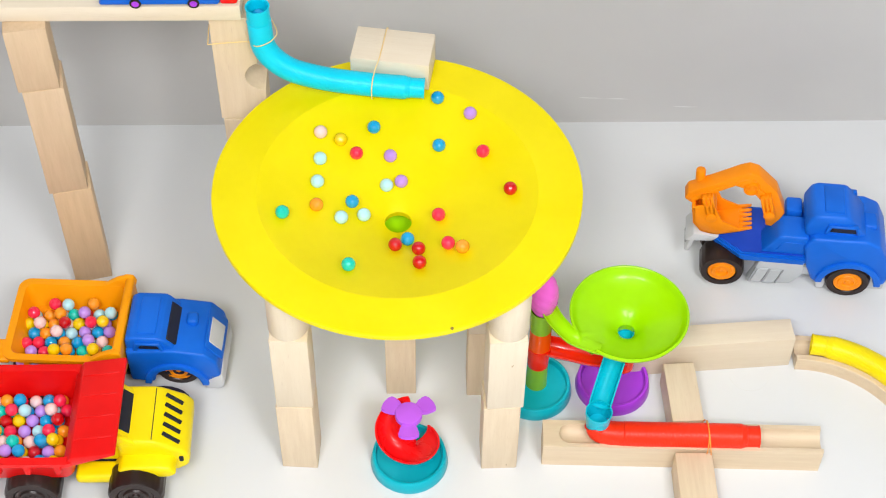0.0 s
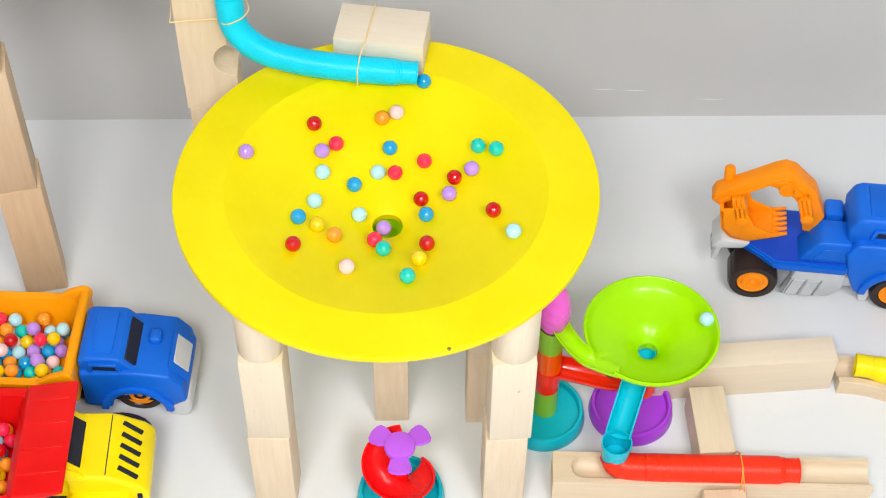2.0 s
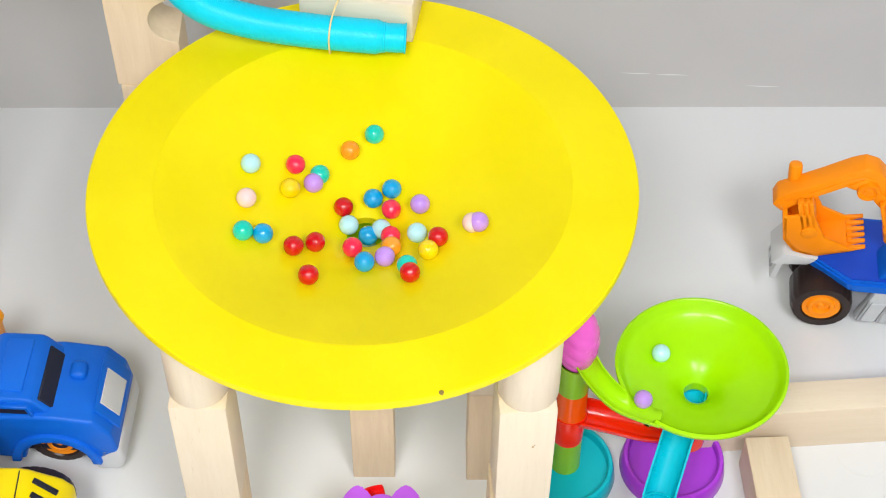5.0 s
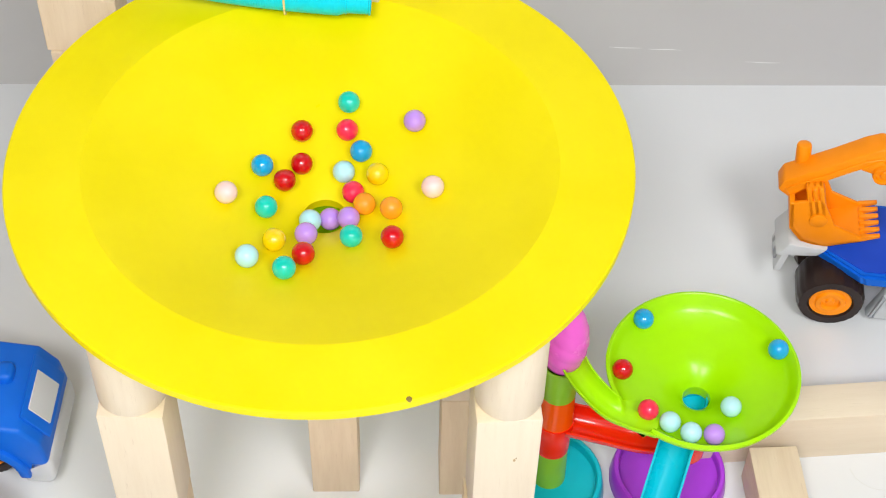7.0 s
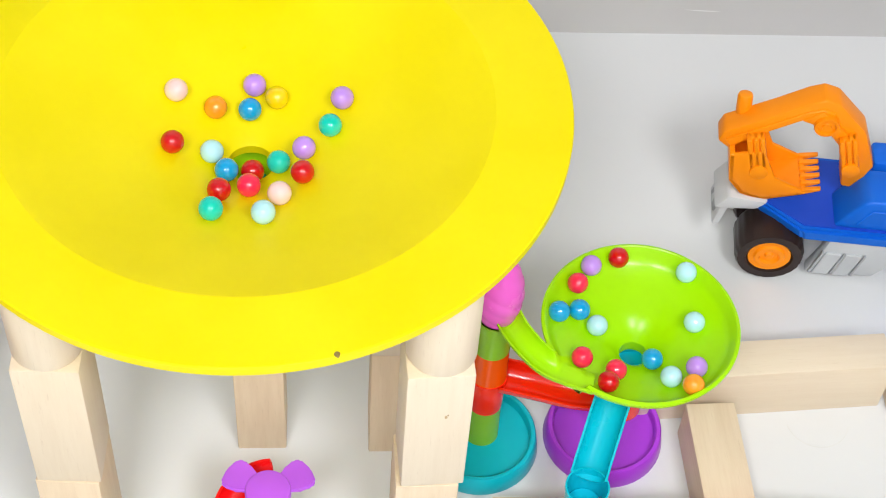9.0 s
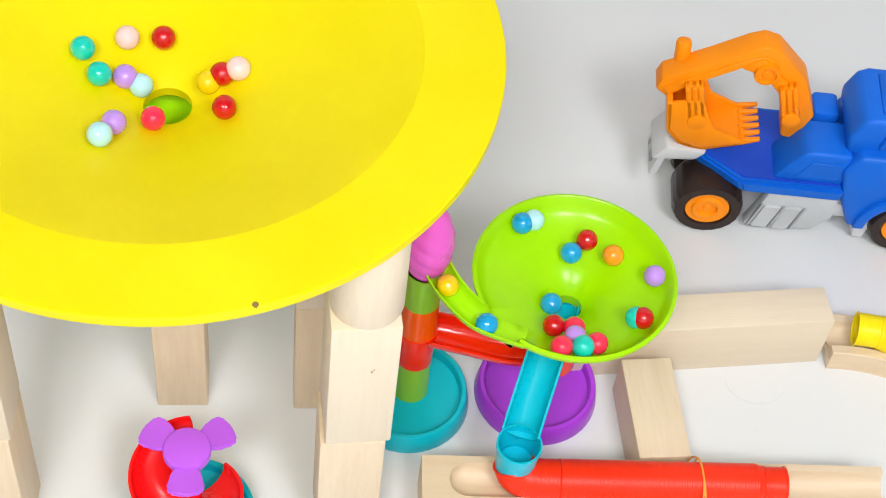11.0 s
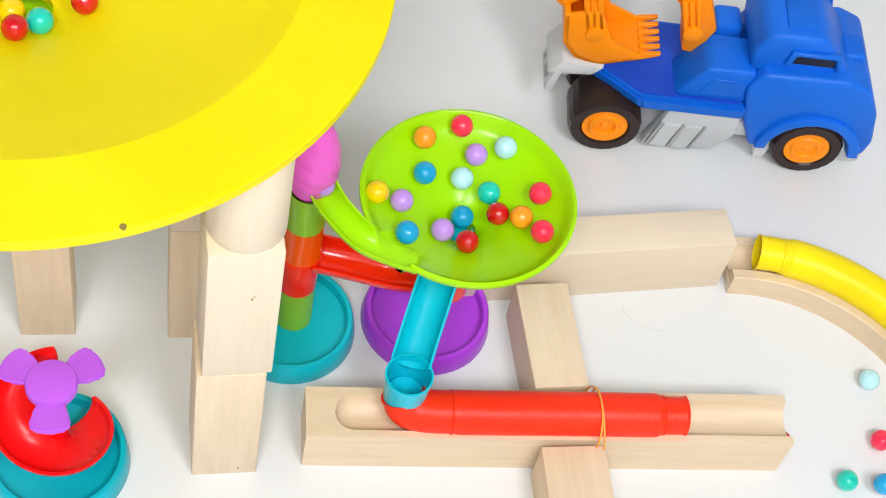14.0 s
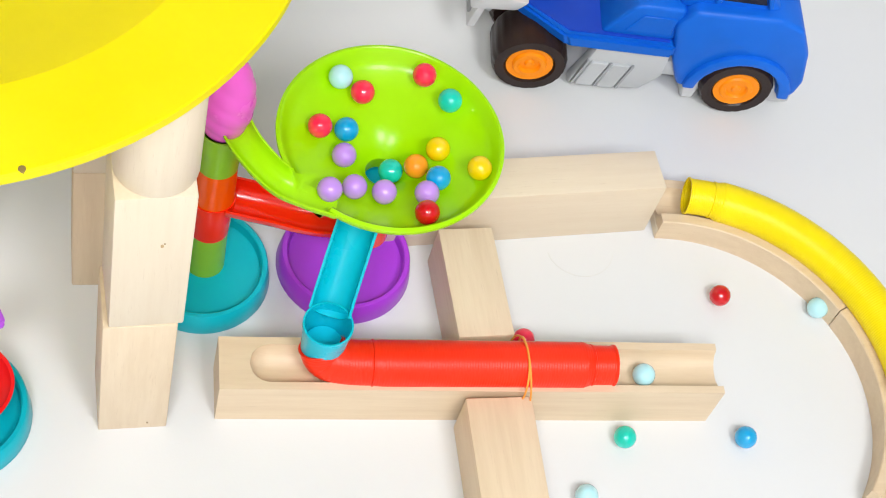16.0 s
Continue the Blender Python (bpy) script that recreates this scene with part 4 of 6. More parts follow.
def dump_truck_red():
    ob = thing("toy_dump_truck", pose(-0.390, -0.212, 0, 0, 0, 0.0), "toy dump truck with yellow cab and red bed of balls", "toy truck", "toy dump trucks")
    r = 0.040
    part("chassis", box_bm((-0.24, 0.016, 0.028), (0.06, 0.09, 0.049), 0.004), DARK, ob, "black chassis")
    for x, y, s in ((0.012, -0.020, -1), (-0.135, -0.020, -1), (0.04, 0.104, 1), (-0.135, 0.104, 1)):
        wheel(ob, x, y, r, 0.044, TYRE, s)
    hood = [(-0.012, 0.040), (0.070, 0.040), (0.086, 0.052), (0.088, 0.078), (0.078, 0.092), (0.046, 0.110), (0.034, 0.113), (-0.012, 0.113)]
    part("hood", prism_bm(hood, 0.004, 0.104, 0.009, 3), TRUCK_YELLOW, ob, "yellow rounded hood")
    part("hood_seam", box_bm((0.0375, 0.010, 0.105), (0.0385, 0.098, 0.1135), 0.0003, 1), DARK, ob)
    part("running_board", box_bm((-0.075, -0.018, 0.040), (0.002, 0.012, 0.058), 0.006, 3), TRUCK_YELLOW, ob)
    part("front_fender", prism_bm([(-0.020, 0.058), (0.060, 0.058), (0.072, 0.066), (0.064, 0.080), (0.044, 0.084), (-0.006, 0.082)], -0.020, 0.014, 0.005, 3), TRUCK_YELLOW, ob)
    part("cab_window", box_bm((-0.018, 0.020, -0.0015), (0.018, 0.088, 0.0015), 0.0008, 1, pose(-0.003, 0, 0.121, 0, 48, 0)), DARK, ob, "dark cab window")
    cabin = [(-0.064, 0.060), (-0.010, 0.060), (0.008, 0.110), (-0.012, 0.132), (-0.064, 0.132)]
    part("cabin", prism_bm(cabin, 0.010, 0.098, 0.004, 2), TRUCK_YELLOW, ob)
    part("pillar_base", prism_bm([(-0.012, 0.106), (0.018, 0.108), (-0.008, 0.128)], 0.004, 0.012, 0.002, 2), TRUCK_YELLOW, ob)
    for k in range(5):
        y = 0.020 + 0.0165 * k
        part("grille_slot", box_bm((-0.0140, -0.0032, -0.001), (0.0140, 0.0032, 0.0018), 0.0010, 2, pose(0.0635, y, 0.1012, 0, 29, 0) @ pose(0, 0, 0, 0, 0, -16)), DARK, ob, "dark grille slot")
    part("headlight", box_bm((0.080, 0.006, 0.062), (0.088, 0.020, 0.074), 0.002), TRUCK_YELLOW, ob)
    part("headlight_gap", box_bm((0.074, 0.001, 0.068), (0.080, 0.006, 0.078), 0.001), DARK, ob)
    bed(ob, -0.268, -0.062, -0.034, 0.126, 0.066, 0.127, 0.007, TRUCK_RED, 0.012)
    part("bed_canopy", prism_bm([(-0.080, 0.118), (-0.062, 0.118), (-0.002, 0.143), (-0.004, 0.149), (-0.066, 0.138)], -0.036, 0.128, 0.003, 2), TRUCK_RED, ob, "red overhanging bed shield")
    for k in range(4):
        y = -0.006 + 0.036 * k
        part("canopy_rib", box_bm((-0.030, y - 0.0012, -0.001), (0.024, y + 0.0012, 0.0012), 0.0006, 1, pose(-0.034, 0, 0.1435, 0, -10.0, 0)), TRUCK_RED, ob)
    for k in range(4):
        x = -0.215 + 0.042 * k
        part("bed_rib", prism_bm([(x - 0.005, 0.094), (x + 0.005, 0.094), (x + 0.006, 0.118), (x - 0.006, 0.118)], -0.036, -0.026, 0.002, 1), TRUCK_RED, ob)
    return ob


dump_truck_orange()
dump_truck_red()


# ---------------------------------------------------------------- balls lying in the beds
BALL_R = 0.0094
_ball_mesh = {}


def ball_mesh(key):
    if key not in _ball_mesh:
        bm = bmesh.new()
        bmesh.ops.create_uvsphere(bm, u_segments=28, v_segments=18, radius=BALL_R)
        me = mesh_of(bm, "toy_ball", sharp=180)
        me.materials.append(BALL_MATERIALS[key])
        _ball_mesh[key] = me
    return _ball_mesh[key]


def toy_ball(key, place, where, group):
    ob = new("toy_ball", ball_mesh(key))
    ob.location = place
    return tagged(ob, "small shiny %s plastic ball %s" % (BALL_COLOURS[key][0], where), "ball", group)


def heap(x0, x1, y0, y1, z0, count, where, seed):
    rng = random.Random(seed)
    placed = []
    step = 2.03 * BALL_R
    rows = []
    for layer in range(2):
        off = 0.5 * step * (layer % 2)
        zz = z0 + BALL_R + layer * step * 0.80
        y = y0 + BALL_R + off
        k = 0
        while y < y1 - BALL_R:
            x = x0 + BALL_R + off + (0.5 * step if k % 2 else 0)
            while x < x1 - BALL_R:
                rows.append((x + rng.uniform(-1, 1) * 0.0012, y + rng.uniform(-1, 1) * 0.0012, zz + rng.uniform(-1, 1) * 0.001, layer))
                x += step
            y += step * 0.9
            k += 1
    keep = [r for r in rows if r[3] < 1 or rng.random() < 0.42]
    for x, y, z, layer in keep[-count:]:
        placed.append(toy_ball(rng.choice("rrkkkbbbwwvvppooyyt"), (x, y, z), where, where))
    return placed


heap(-0.574, -0.430, -0.044, 0.072, 0.0605, 200, "in the orange truck bed", 4)
heap(-0.636, -0.470, -0.228, -0.104, 0.0735, 200, "in the red truck bed", 9)


# ---------------------------------------------------------------- small things
def toy_on_beam():
    ob = thing("toy_car", pose(-0.30, 0.214, 0.571), "blue and red toy car standing on the wooden beam", "toy car")
    part("body", prism_bm([(-0.10, 0.004), (0.062, 0.004), (0.066, 0.022), (0.03, 0.042), (-0.09, 0.042)], -0.024, 0.024, 0.004, 3), BLUE, ob)
    part("nose", prism_bm([(0.063, 0.003), (0.086, 0.003), (0.088, 0.015), (0.064, 0.026)], -0.022, 0.022, 0.004, 3), RED, ob, "red nose")
    for x in (-0.05, 0.028):
        for y, side in ((-0.023, -1), (0.023, 1)):
            wheel(ob, x, y, 0.008, 0.006, PURPLE, side)
    return ob


toy_on_beam()


def wall_scratches():
    for x0, x1, z0, z1 in ((0.306, 0.345, 0.0622, 0.0598), (0.352, 0.392, 0.0592, 0.0570), (0.470, 0.512, 0.0385, 0.0372)):
        bm = bmesh.new()
        n = 6
        up, dn = [], []
        for i in range(n + 1):
            k = i / n
            x, z = x0 + (x1 - x0) * k, z0 + (z1 - z0) * k + 0.0004 * math.sin(5 * k + 30 * x0)
            h = 0.0006 * math.sin(math.pi * min(0.97, max(0.03, k))) + 0.0001
            up.append(bm.verts.new((x, 0.5155, z + h)))
            dn.append(bm.verts.new((x, 0.5155, z - h)))
        for i in range(n):
            bm.faces.new((up[i], dn[i], dn[i + 1], up[i + 1]))
        tagged(part("wall_scratch", bm, SCRATCH), "short white scratch in the grey board", "scratch", kind="structure")


wall_scratches()


def floor_ring():
    prof = [(0.0300, 0.0), (0.0300, 0.0003), (0.0308, 0.0003), (0.0308, 0.0)]
    ob = part("ring_stain", lathe_bm(prof, 64, closed=False, arc=(190, 345)), STAIN, m=Matrix.Translation((0.536, -0.022, 0)))
    tagged(ob, "faint round ring mark on the white surface", "stain", kind="structure")


floor_ring()


# ---------------------------------------------------------------- balls on the run
GREEN_C = (0.330, -0.050)
GREEN_PROFILE = ((0.0125, 0.153), (0.016, 0.157), (0.022, 0.164), (0.035, 0.171), (0.055, 0.179), (0.072, 0.187), (0.079, 0.193), (0.0815, 0.200))


def green_z(r):
    return float(np.interp(r, [a for a, _ in GREEN_PROFILE], [b for _, b in GREEN_PROFILE]))


def X(t, x, y, z):
    """A stop at a place."""
    return t, "x", x, y, z


def Y(t, r, a):
    """A stop in the yellow funnel: millimetres from its axis and degrees round it."""
    return t, "y", r / 1000, radians(a), 0.0


def G(t, r, a):
    """A stop in the green funnel."""
    return t, "g", r / 1000, radians(a), 0.0


def place(kind, a, b, c):
    if kind == "y":
        low = 0.0 if a > HOLE_R else -0.6 * (HOLE_R - a)
        return Vector((a * math.cos(b), a * math.sin(b), funnel_z(a) + BALL_R + low))
    if kind == "g":
        return Vector((GREEN_C[0] + a * math.cos(b), GREEN_C[1] + a * math.sin(b), green_z(a) + BALL_R))
    return Vector((a, b, c))


def roll(key, stops):
    """A ball that runs from stop to stop, in circles inside a funnel."""
    rows = []
    for s, e in zip(stops, stops[1:]):
        if s[1] == "x" and e[1] == "y" and s[4] > 0.432:
            # out of the blue tube along its middle
            rows.append((s[0], Matrix.Translation(place(*s[1:]))))
            ahead = [Vector(p) for p in TUBE_LINE if p[0] > s[2] + 0.004]
            for i, p in enumerate(ahead):
                rows.append((s[0] + (e[0] - s[0]) * (i + 1) / (len(ahead) + 1), Matrix.Translation(p)))
            continue
        steps = max(1, round((e[0] - s[0]) / 0.1)) if s[1] == e[1] and s[1] != "x" else 1
        for i in range(steps):
            k = i / steps
            t = s[0] + (e[0] - s[0]) * k
            p = place(s[1], *(u + (v - u) * k for u, v in zip(s[2:], e[2:]))) if s[1] == e[1] else place(*s[1:])
            rows.append((t, Matrix.Translation(p)))
    last = stops[-1]
    rows.append((last[0], Matrix.Translation(place(*last[1:]))))
    if stops[0][0] > 0:
        rows.insert(0, (0.0, rows[0][1]))
    if last[0] < 16:
        rows.append((16.0, rows[-1][1]))
    ob = toy_ball(key, rows[0][1].translation, "rolling through the marble run", "rolling balls")
    walk(ob, rows)


def motions():
    roll("b", [Y(0.00, 173.1, 71), Y(0.50, 201.2, -59), Y(0.83, 8.0, -166), X(0.93, 0.000, 0.004, 0.3120), X(1.53, 0.189, -0.016, 0.2968)])
    roll("b", [Y(0.00, 54.3, -76), Y(0.50, 88.0, -297), Y(1.00, 74.0, -504), Y(1.50, 82.8, -697), Y(2.00, 57.5, -946), Y(2.50, 26.6, -1173), Y(2.83, 8.0, -1386), X(2.93, 0.000, 0.004, 0.3120), X(3.33, 0.100, 0.020, 0.3090), X(3.73, 0.190, -0.015, 0.2970), X(5.93, 0.211, -0.042, 0.2160), X(6.07, 0.222, -0.066, 0.2055), X(6.20, 0.243, -0.094, 0.2015), G(6.37, 73.5, -115), G(7.00, 73.5, 130), G(7.50, 73.5, 318), G(8.00, 73.4, 522), G(8.50, 69.9, 702), G(9.00, 70.5, 888), G(11.50, 69.0, 1733), G(12.00, 49.5, 1932), G(12.50, 56.1, 2162), G(13.00, 63.3, 2343), G(13.50, 60.2, 2554), G(14.00, 58.2, 2730), G(14.50, 61.2, 2950), G(15.00, 49.8, 3146), G(15.50, 66.8, 3356), G(16.00, 44.7, 3562)])
    roll("b", [Y(0.00, 111.5, 59), Y(0.50, 108.5, -100), Y(1.00, 105.8, -263), Y(1.50, 68.8, -441), Y(2.00, 88.8, -632), Y(2.50, 59.6, -826), Y(3.00, 55.1, -1048), Y(3.50, 51.8, -1307), Y(4.00, 27.2, -1455), Y(4.50, 36.1, -1773), Y(5.10, 28.1, -2145), Y(5.67, 8.0, -2516), X(5.77, 0.000, 0.004, 0.3120), X(6.37, 0.174, -0.004, 0.2993)])
    roll("b", [Y(0.00, 128.9, 105), Y(0.50, 140.9, -39), Y(1.00, 129.2, -209), Y(1.50, 110.2, -353), Y(2.00, 107.2, -525), Y(2.50, 108.7, -676), Y(3.00, 75.8, -883), Y(3.50, 82.9, -1068), Y(4.00, 67.9, -1278), Y(4.50, 52.7, -1472), Y(4.97, 41.8, -1726), Y(5.47, 30.9, -2022), Y(5.93, 8.0, -2315), X(6.03, 0.000, 0.004, 0.3120), X(6.43, 0.100, 0.020, 0.3090), X(6.73, 0.190, -0.015, 0.2970), X(7.02, 0.211, -0.042, 0.2160), X(7.10, 0.222, -0.066, 0.2055), X(7.18, 0.243, -0.094, 0.2015), G(7.27, 73.5, -115), G(7.50, 73.5, -26), G(8.00, 70.8, 190), G(8.50, 57.1, 410), G(9.00, 23.5, 659), G(11.50, 17.7, 2344), G(12.00, 28.0, 2661), G(12.50, 29.4, 3000), G(12.87, 9.0, 3208), X(12.93, 0.330, -0.050, 0.1500), X(13.03, 0.329, -0.042, 0.1415), X(13.11, 0.322, -0.058, 0.1350), X(13.23, 0.309, -0.090, 0.1190), X(13.31, 0.293, -0.130, 0.1000), X(13.37, 0.286, -0.152, 0.0780), X(13.43, 0.300, -0.161, 0.0555), X(13.80, 0.480, -0.166, 0.0515)])
    roll("b", [Y(0.00, 63.8, 170), Y(0.50, 59.5, -18), Y(1.00, 68.0, -265), Y(1.50, 44.3, -512), Y(2.00, 46.4, -723), Y(2.50, 56.6, -997), Y(3.00, 40.0, -1274), Y(3.50, 11.0, -1565), Y(4.00, 20.3, -1972), Y(4.50, 5.7, -2270), Y(5.27, 8.0, -2751), X(5.37, 0.000, 0.004, 0.3120), X(5.77, 0.100, 0.020, 0.3090), X(6.10, 0.190, -0.015, 0.2970), X(6.23, 0.211, -0.042, 0.2160), X(6.37, 0.222, -0.066, 0.2055), X(6.50, 0.243, -0.094, 0.2015), G(6.67, 73.5, -115), G(7.00, 73.5, 17), G(7.50, 70.0, 286), G(8.00, 73.5, 486), G(8.50, 58.7, 670), G(9.00, 54.4, 876), G(11.50, 32.4, 2137), G(12.00, 37.8, 2396), G(12.50, 47.7, 2635), G(13.00, 37.4, 2935), G(13.50, 24.2, 3205), G(14.00, 5.8, 3681), G(14.37, 9.0, 3889), X(14.43, 0.330, -0.050, 0.1500), X(14.53, 0.329, -0.042, 0.1415), X(14.61, 0.322, -0.058, 0.1350), X(14.73, 0.309, -0.090, 0.1190), X(14.81, 0.293, -0.130, 0.1000), X(14.87, 0.286, -0.152, 0.0780), X(14.93, 0.300, -0.161, 0.0555), X(15.30, 0.441, -0.166, 0.0515)])
    roll("v", [Y(0.00, 168.7, 53), Y(0.33, 8.0, -63), X(0.43, 0.000, 0.004, 0.3120), X(0.83, 0.100, 0.020, 0.3090), X(1.23, 0.190, -0.015, 0.2970), X(14.06, 0.211, -0.042, 0.2160), X(14.16, 0.222, -0.066, 0.2055), X(14.26, 0.243, -0.094, 0.2015), G(14.36, 73.5, -475), G(15.00, 57.7, -161), G(15.50, 62.9, 37), G(16.00, 46.5, 231)])
    roll("v", [Y(0.00, 52.2, 85), Y(0.50, 33.5, -223), Y(1.00, 27.5, -544), Y(1.50, 7.1, -892), Y(2.00, 6.7, -1213), Y(2.50, 7.2, -1639), Y(3.00, 8.4, -1992), Y(3.50, 5.7, -2392), Y(3.83, 8.0, -2605), X(3.93, 0.000, 0.004, 0.3120), X(4.33, 0.100, 0.020, 0.3090), X(4.73, 0.190, -0.015, 0.2970), X(7.17, 0.211, -0.042, 0.2160), X(7.30, 0.222, -0.066, 0.2055), X(7.43, 0.243, -0.094, 0.2015), G(7.60, 73.5, -115), G(8.00, 73.5, 39), G(8.50, 70.9, 268), G(9.00, 73.5, 480), G(11.50, 49.6, 1562), G(12.00, 49.5, 1776), G(12.50, 61.5, 1969), G(13.00, 59.3, 2166), G(13.50, 50.6, 2355), G(14.00, 51.6, 2595), G(14.50, 38.7, 2823), G(15.00, 46.6, 3055), G(15.50, 48.1, 3298), G(16.00, 39.4, 3500)])
    roll("v", [Y(0.00, 86.6, 97), Y(0.50, 77.7, -103), Y(1.00, 86.0, -296), Y(1.50, 66.2, -514), Y(2.00, 76.6, -706), Y(2.50, 70.3, -924), Y(3.00, 57.5, -1112), Y(3.50, 73.7, -1337), Y(4.00, 46.2, -1556), Y(4.50, 65.8, -1772), Y(7.00, 39.4, -2990), Y(7.50, 63.1, -3212), Y(8.00, 59.1, -3440), Y(8.50, 56.0, -3646), Y(9.00, 58.0, -3872), Y(11.50, 27.9, -5135), Y(12.00, 35.4, -5409), Y(12.50, 31.9, -5723), Y(13.00, 25.8, -6044), Y(13.50, 19.3, -6393), Y(14.00, 30.0, -6707), Y(14.50, 30.0, -7021), Y(15.00, 30.0, -7336), Y(15.50, 30.0, -7650), Y(16.00, 30.0, -7964)])
    roll("k", [Y(0.00, 102.9, 124), Y(0.50, 77.6, -61), Y(1.00, 87.1, -270), Y(1.50, 60.2, -470), Y(2.00, 82.6, -663), Y(2.50, 62.5, -878), Y(3.00, 61.2, -1074), Y(3.50, 53.0, -1335), Y(4.00, 40.0, -1587), Y(4.50, 36.4, -1818), Y(5.07, 28.2, -2169), Y(5.63, 8.0, -2520), X(5.73, 0.000, 0.004, 0.3120), X(6.13, 0.100, 0.020, 0.3090), X(6.53, 0.190, -0.015, 0.2970), X(7.05, 0.211, -0.042, 0.2160), X(7.14, 0.222, -0.066, 0.2055), X(7.24, 0.243, -0.094, 0.2015), G(7.37, 73.5, -115), G(7.50, 72.4, -58), G(8.00, 73.5, 140), G(8.50, 73.5, 318), G(9.00, 68.1, 497), G(11.50, 73.5, 1545), G(12.00, 31.9, 1763), G(12.50, 2.0, 2107), G(13.00, 73.5, 2396), G(13.50, 73.5, 2647), G(14.00, 63.5, 2852), G(14.50, 71.0, 3046), G(15.00, 67.0, 3261), G(15.50, 73.5, 3454), G(16.00, 70.0, 3661)])
    roll("k", [Y(0.00, 102.6, -49), Y(0.50, 105.4, -235), Y(1.00, 69.2, -411), Y(1.50, 80.5, -634), Y(2.00, 41.8, -831), Y(2.50, 67.1, -1044), Y(3.00, 56.6, -1293), Y(3.50, 36.2, -1534), Y(4.00, 69.7, -1750), Y(4.50, 51.2, -1997), Y(4.93, 43.4, -2223), Y(5.37, 35.6, -2472), Y(5.80, 27.8, -2744), Y(6.23, 8.0, -3012), X(6.33, 0.000, 0.004, 0.3120), X(6.73, 0.100, 0.020, 0.3090), X(7.13, 0.190, -0.015, 0.2970), X(7.70, 0.211, -0.042, 0.2160), X(7.83, 0.222, -0.066, 0.2055), X(8.00, 0.243, -0.094, 0.2015), G(8.13, 73.5, -115), G(8.50, 73.5, 26), G(9.00, 60.7, 210), G(11.50, 67.1, 1198), G(12.00, 66.8, 1394), G(12.50, 73.5, 1584), G(13.00, 64.9, 1775), G(13.50, 70.7, 1958), G(14.00, 60.5, 2168), G(14.50, 61.2, 2356), G(15.00, 63.8, 2579), G(15.50, 51.1, 2767), G(16.00, 52.2, 2986)])
    roll("k", [Y(0.00, 56.5, -11), Y(0.50, 65.5, -265), Y(1.00, 49.1, -533), Y(1.50, 45.2, -724), Y(2.00, 60.0, -999), Y(2.50, 43.6, -1259), Y(3.00, 36.3, -1474), Y(3.50, 56.1, -1741), Y(4.00, 48.3, -1990), Y(4.50, 30.9, -2215), Y(7.00, 27.3, -3929), Y(7.33, 8.0, -4143), X(7.43, 0.000, 0.004, 0.3120), X(8.03, 0.157, 0.004, 0.3017)])
    roll("k", [Y(0.00, 138.9, 32), Y(0.50, 118.1, -118), Y(1.00, 133.8, -256), Y(1.50, 94.7, -422), Y(2.00, 108.2, -595), Y(2.50, 105.6, -753), Y(3.00, 102.7, -931), Y(3.50, 91.7, -1098), Y(4.00, 88.4, -1288), Y(4.50, 86.4, -1460), Y(7.00, 69.1, -2445), Y(7.50, 55.8, -2666), Y(8.00, 58.5, -2875), Y(8.50, 54.6, -3099), Y(9.00, 42.2, -3329), Y(11.50, 23.7, -4704), Y(12.00, 22.3, -5073), Y(12.33, 8.0, -5287), X(12.43, 0.000, 0.004, 0.3120), X(13.03, 0.138, 0.009, 0.3041)])
    roll("r", [Y(0.00, 67.4, -93), Y(0.33, 8.0, -277), X(0.43, 0.000, 0.004, 0.3120), X(0.83, 0.100, 0.020, 0.3090), X(1.23, 0.190, -0.015, 0.2970), X(5.80, 0.211, -0.042, 0.2160), X(5.93, 0.222, -0.066, 0.2055), X(6.10, 0.243, -0.094, 0.2015), G(6.23, 73.5, -115), G(7.00, 71.0, 179), G(7.50, 73.5, 388), G(8.00, 53.7, 573), G(8.50, 73.5, 778), G(9.00, 66.1, 960), G(11.50, 45.7, 2097), G(12.00, 54.4, 2323), G(12.50, 49.9, 2556), G(13.00, 44.9, 2747), G(13.50, 51.8, 2979), G(14.00, 26.9, 3238), G(14.50, 22.4, 3609), G(15.00, 23.6, 4000), G(15.30, 9.0, 4179), X(15.37, 0.330, -0.050, 0.1500), X(15.47, 0.329, -0.042, 0.1415), X(15.57, 0.322, -0.058, 0.1350), X(15.69, 0.309, -0.090, 0.1190), X(15.75, 0.293, -0.130, 0.1000), X(15.79, 0.286, -0.152, 0.0780), X(15.86, 0.300, -0.161, 0.0555), X(16.00, 0.430, -0.167, 0.0515)])
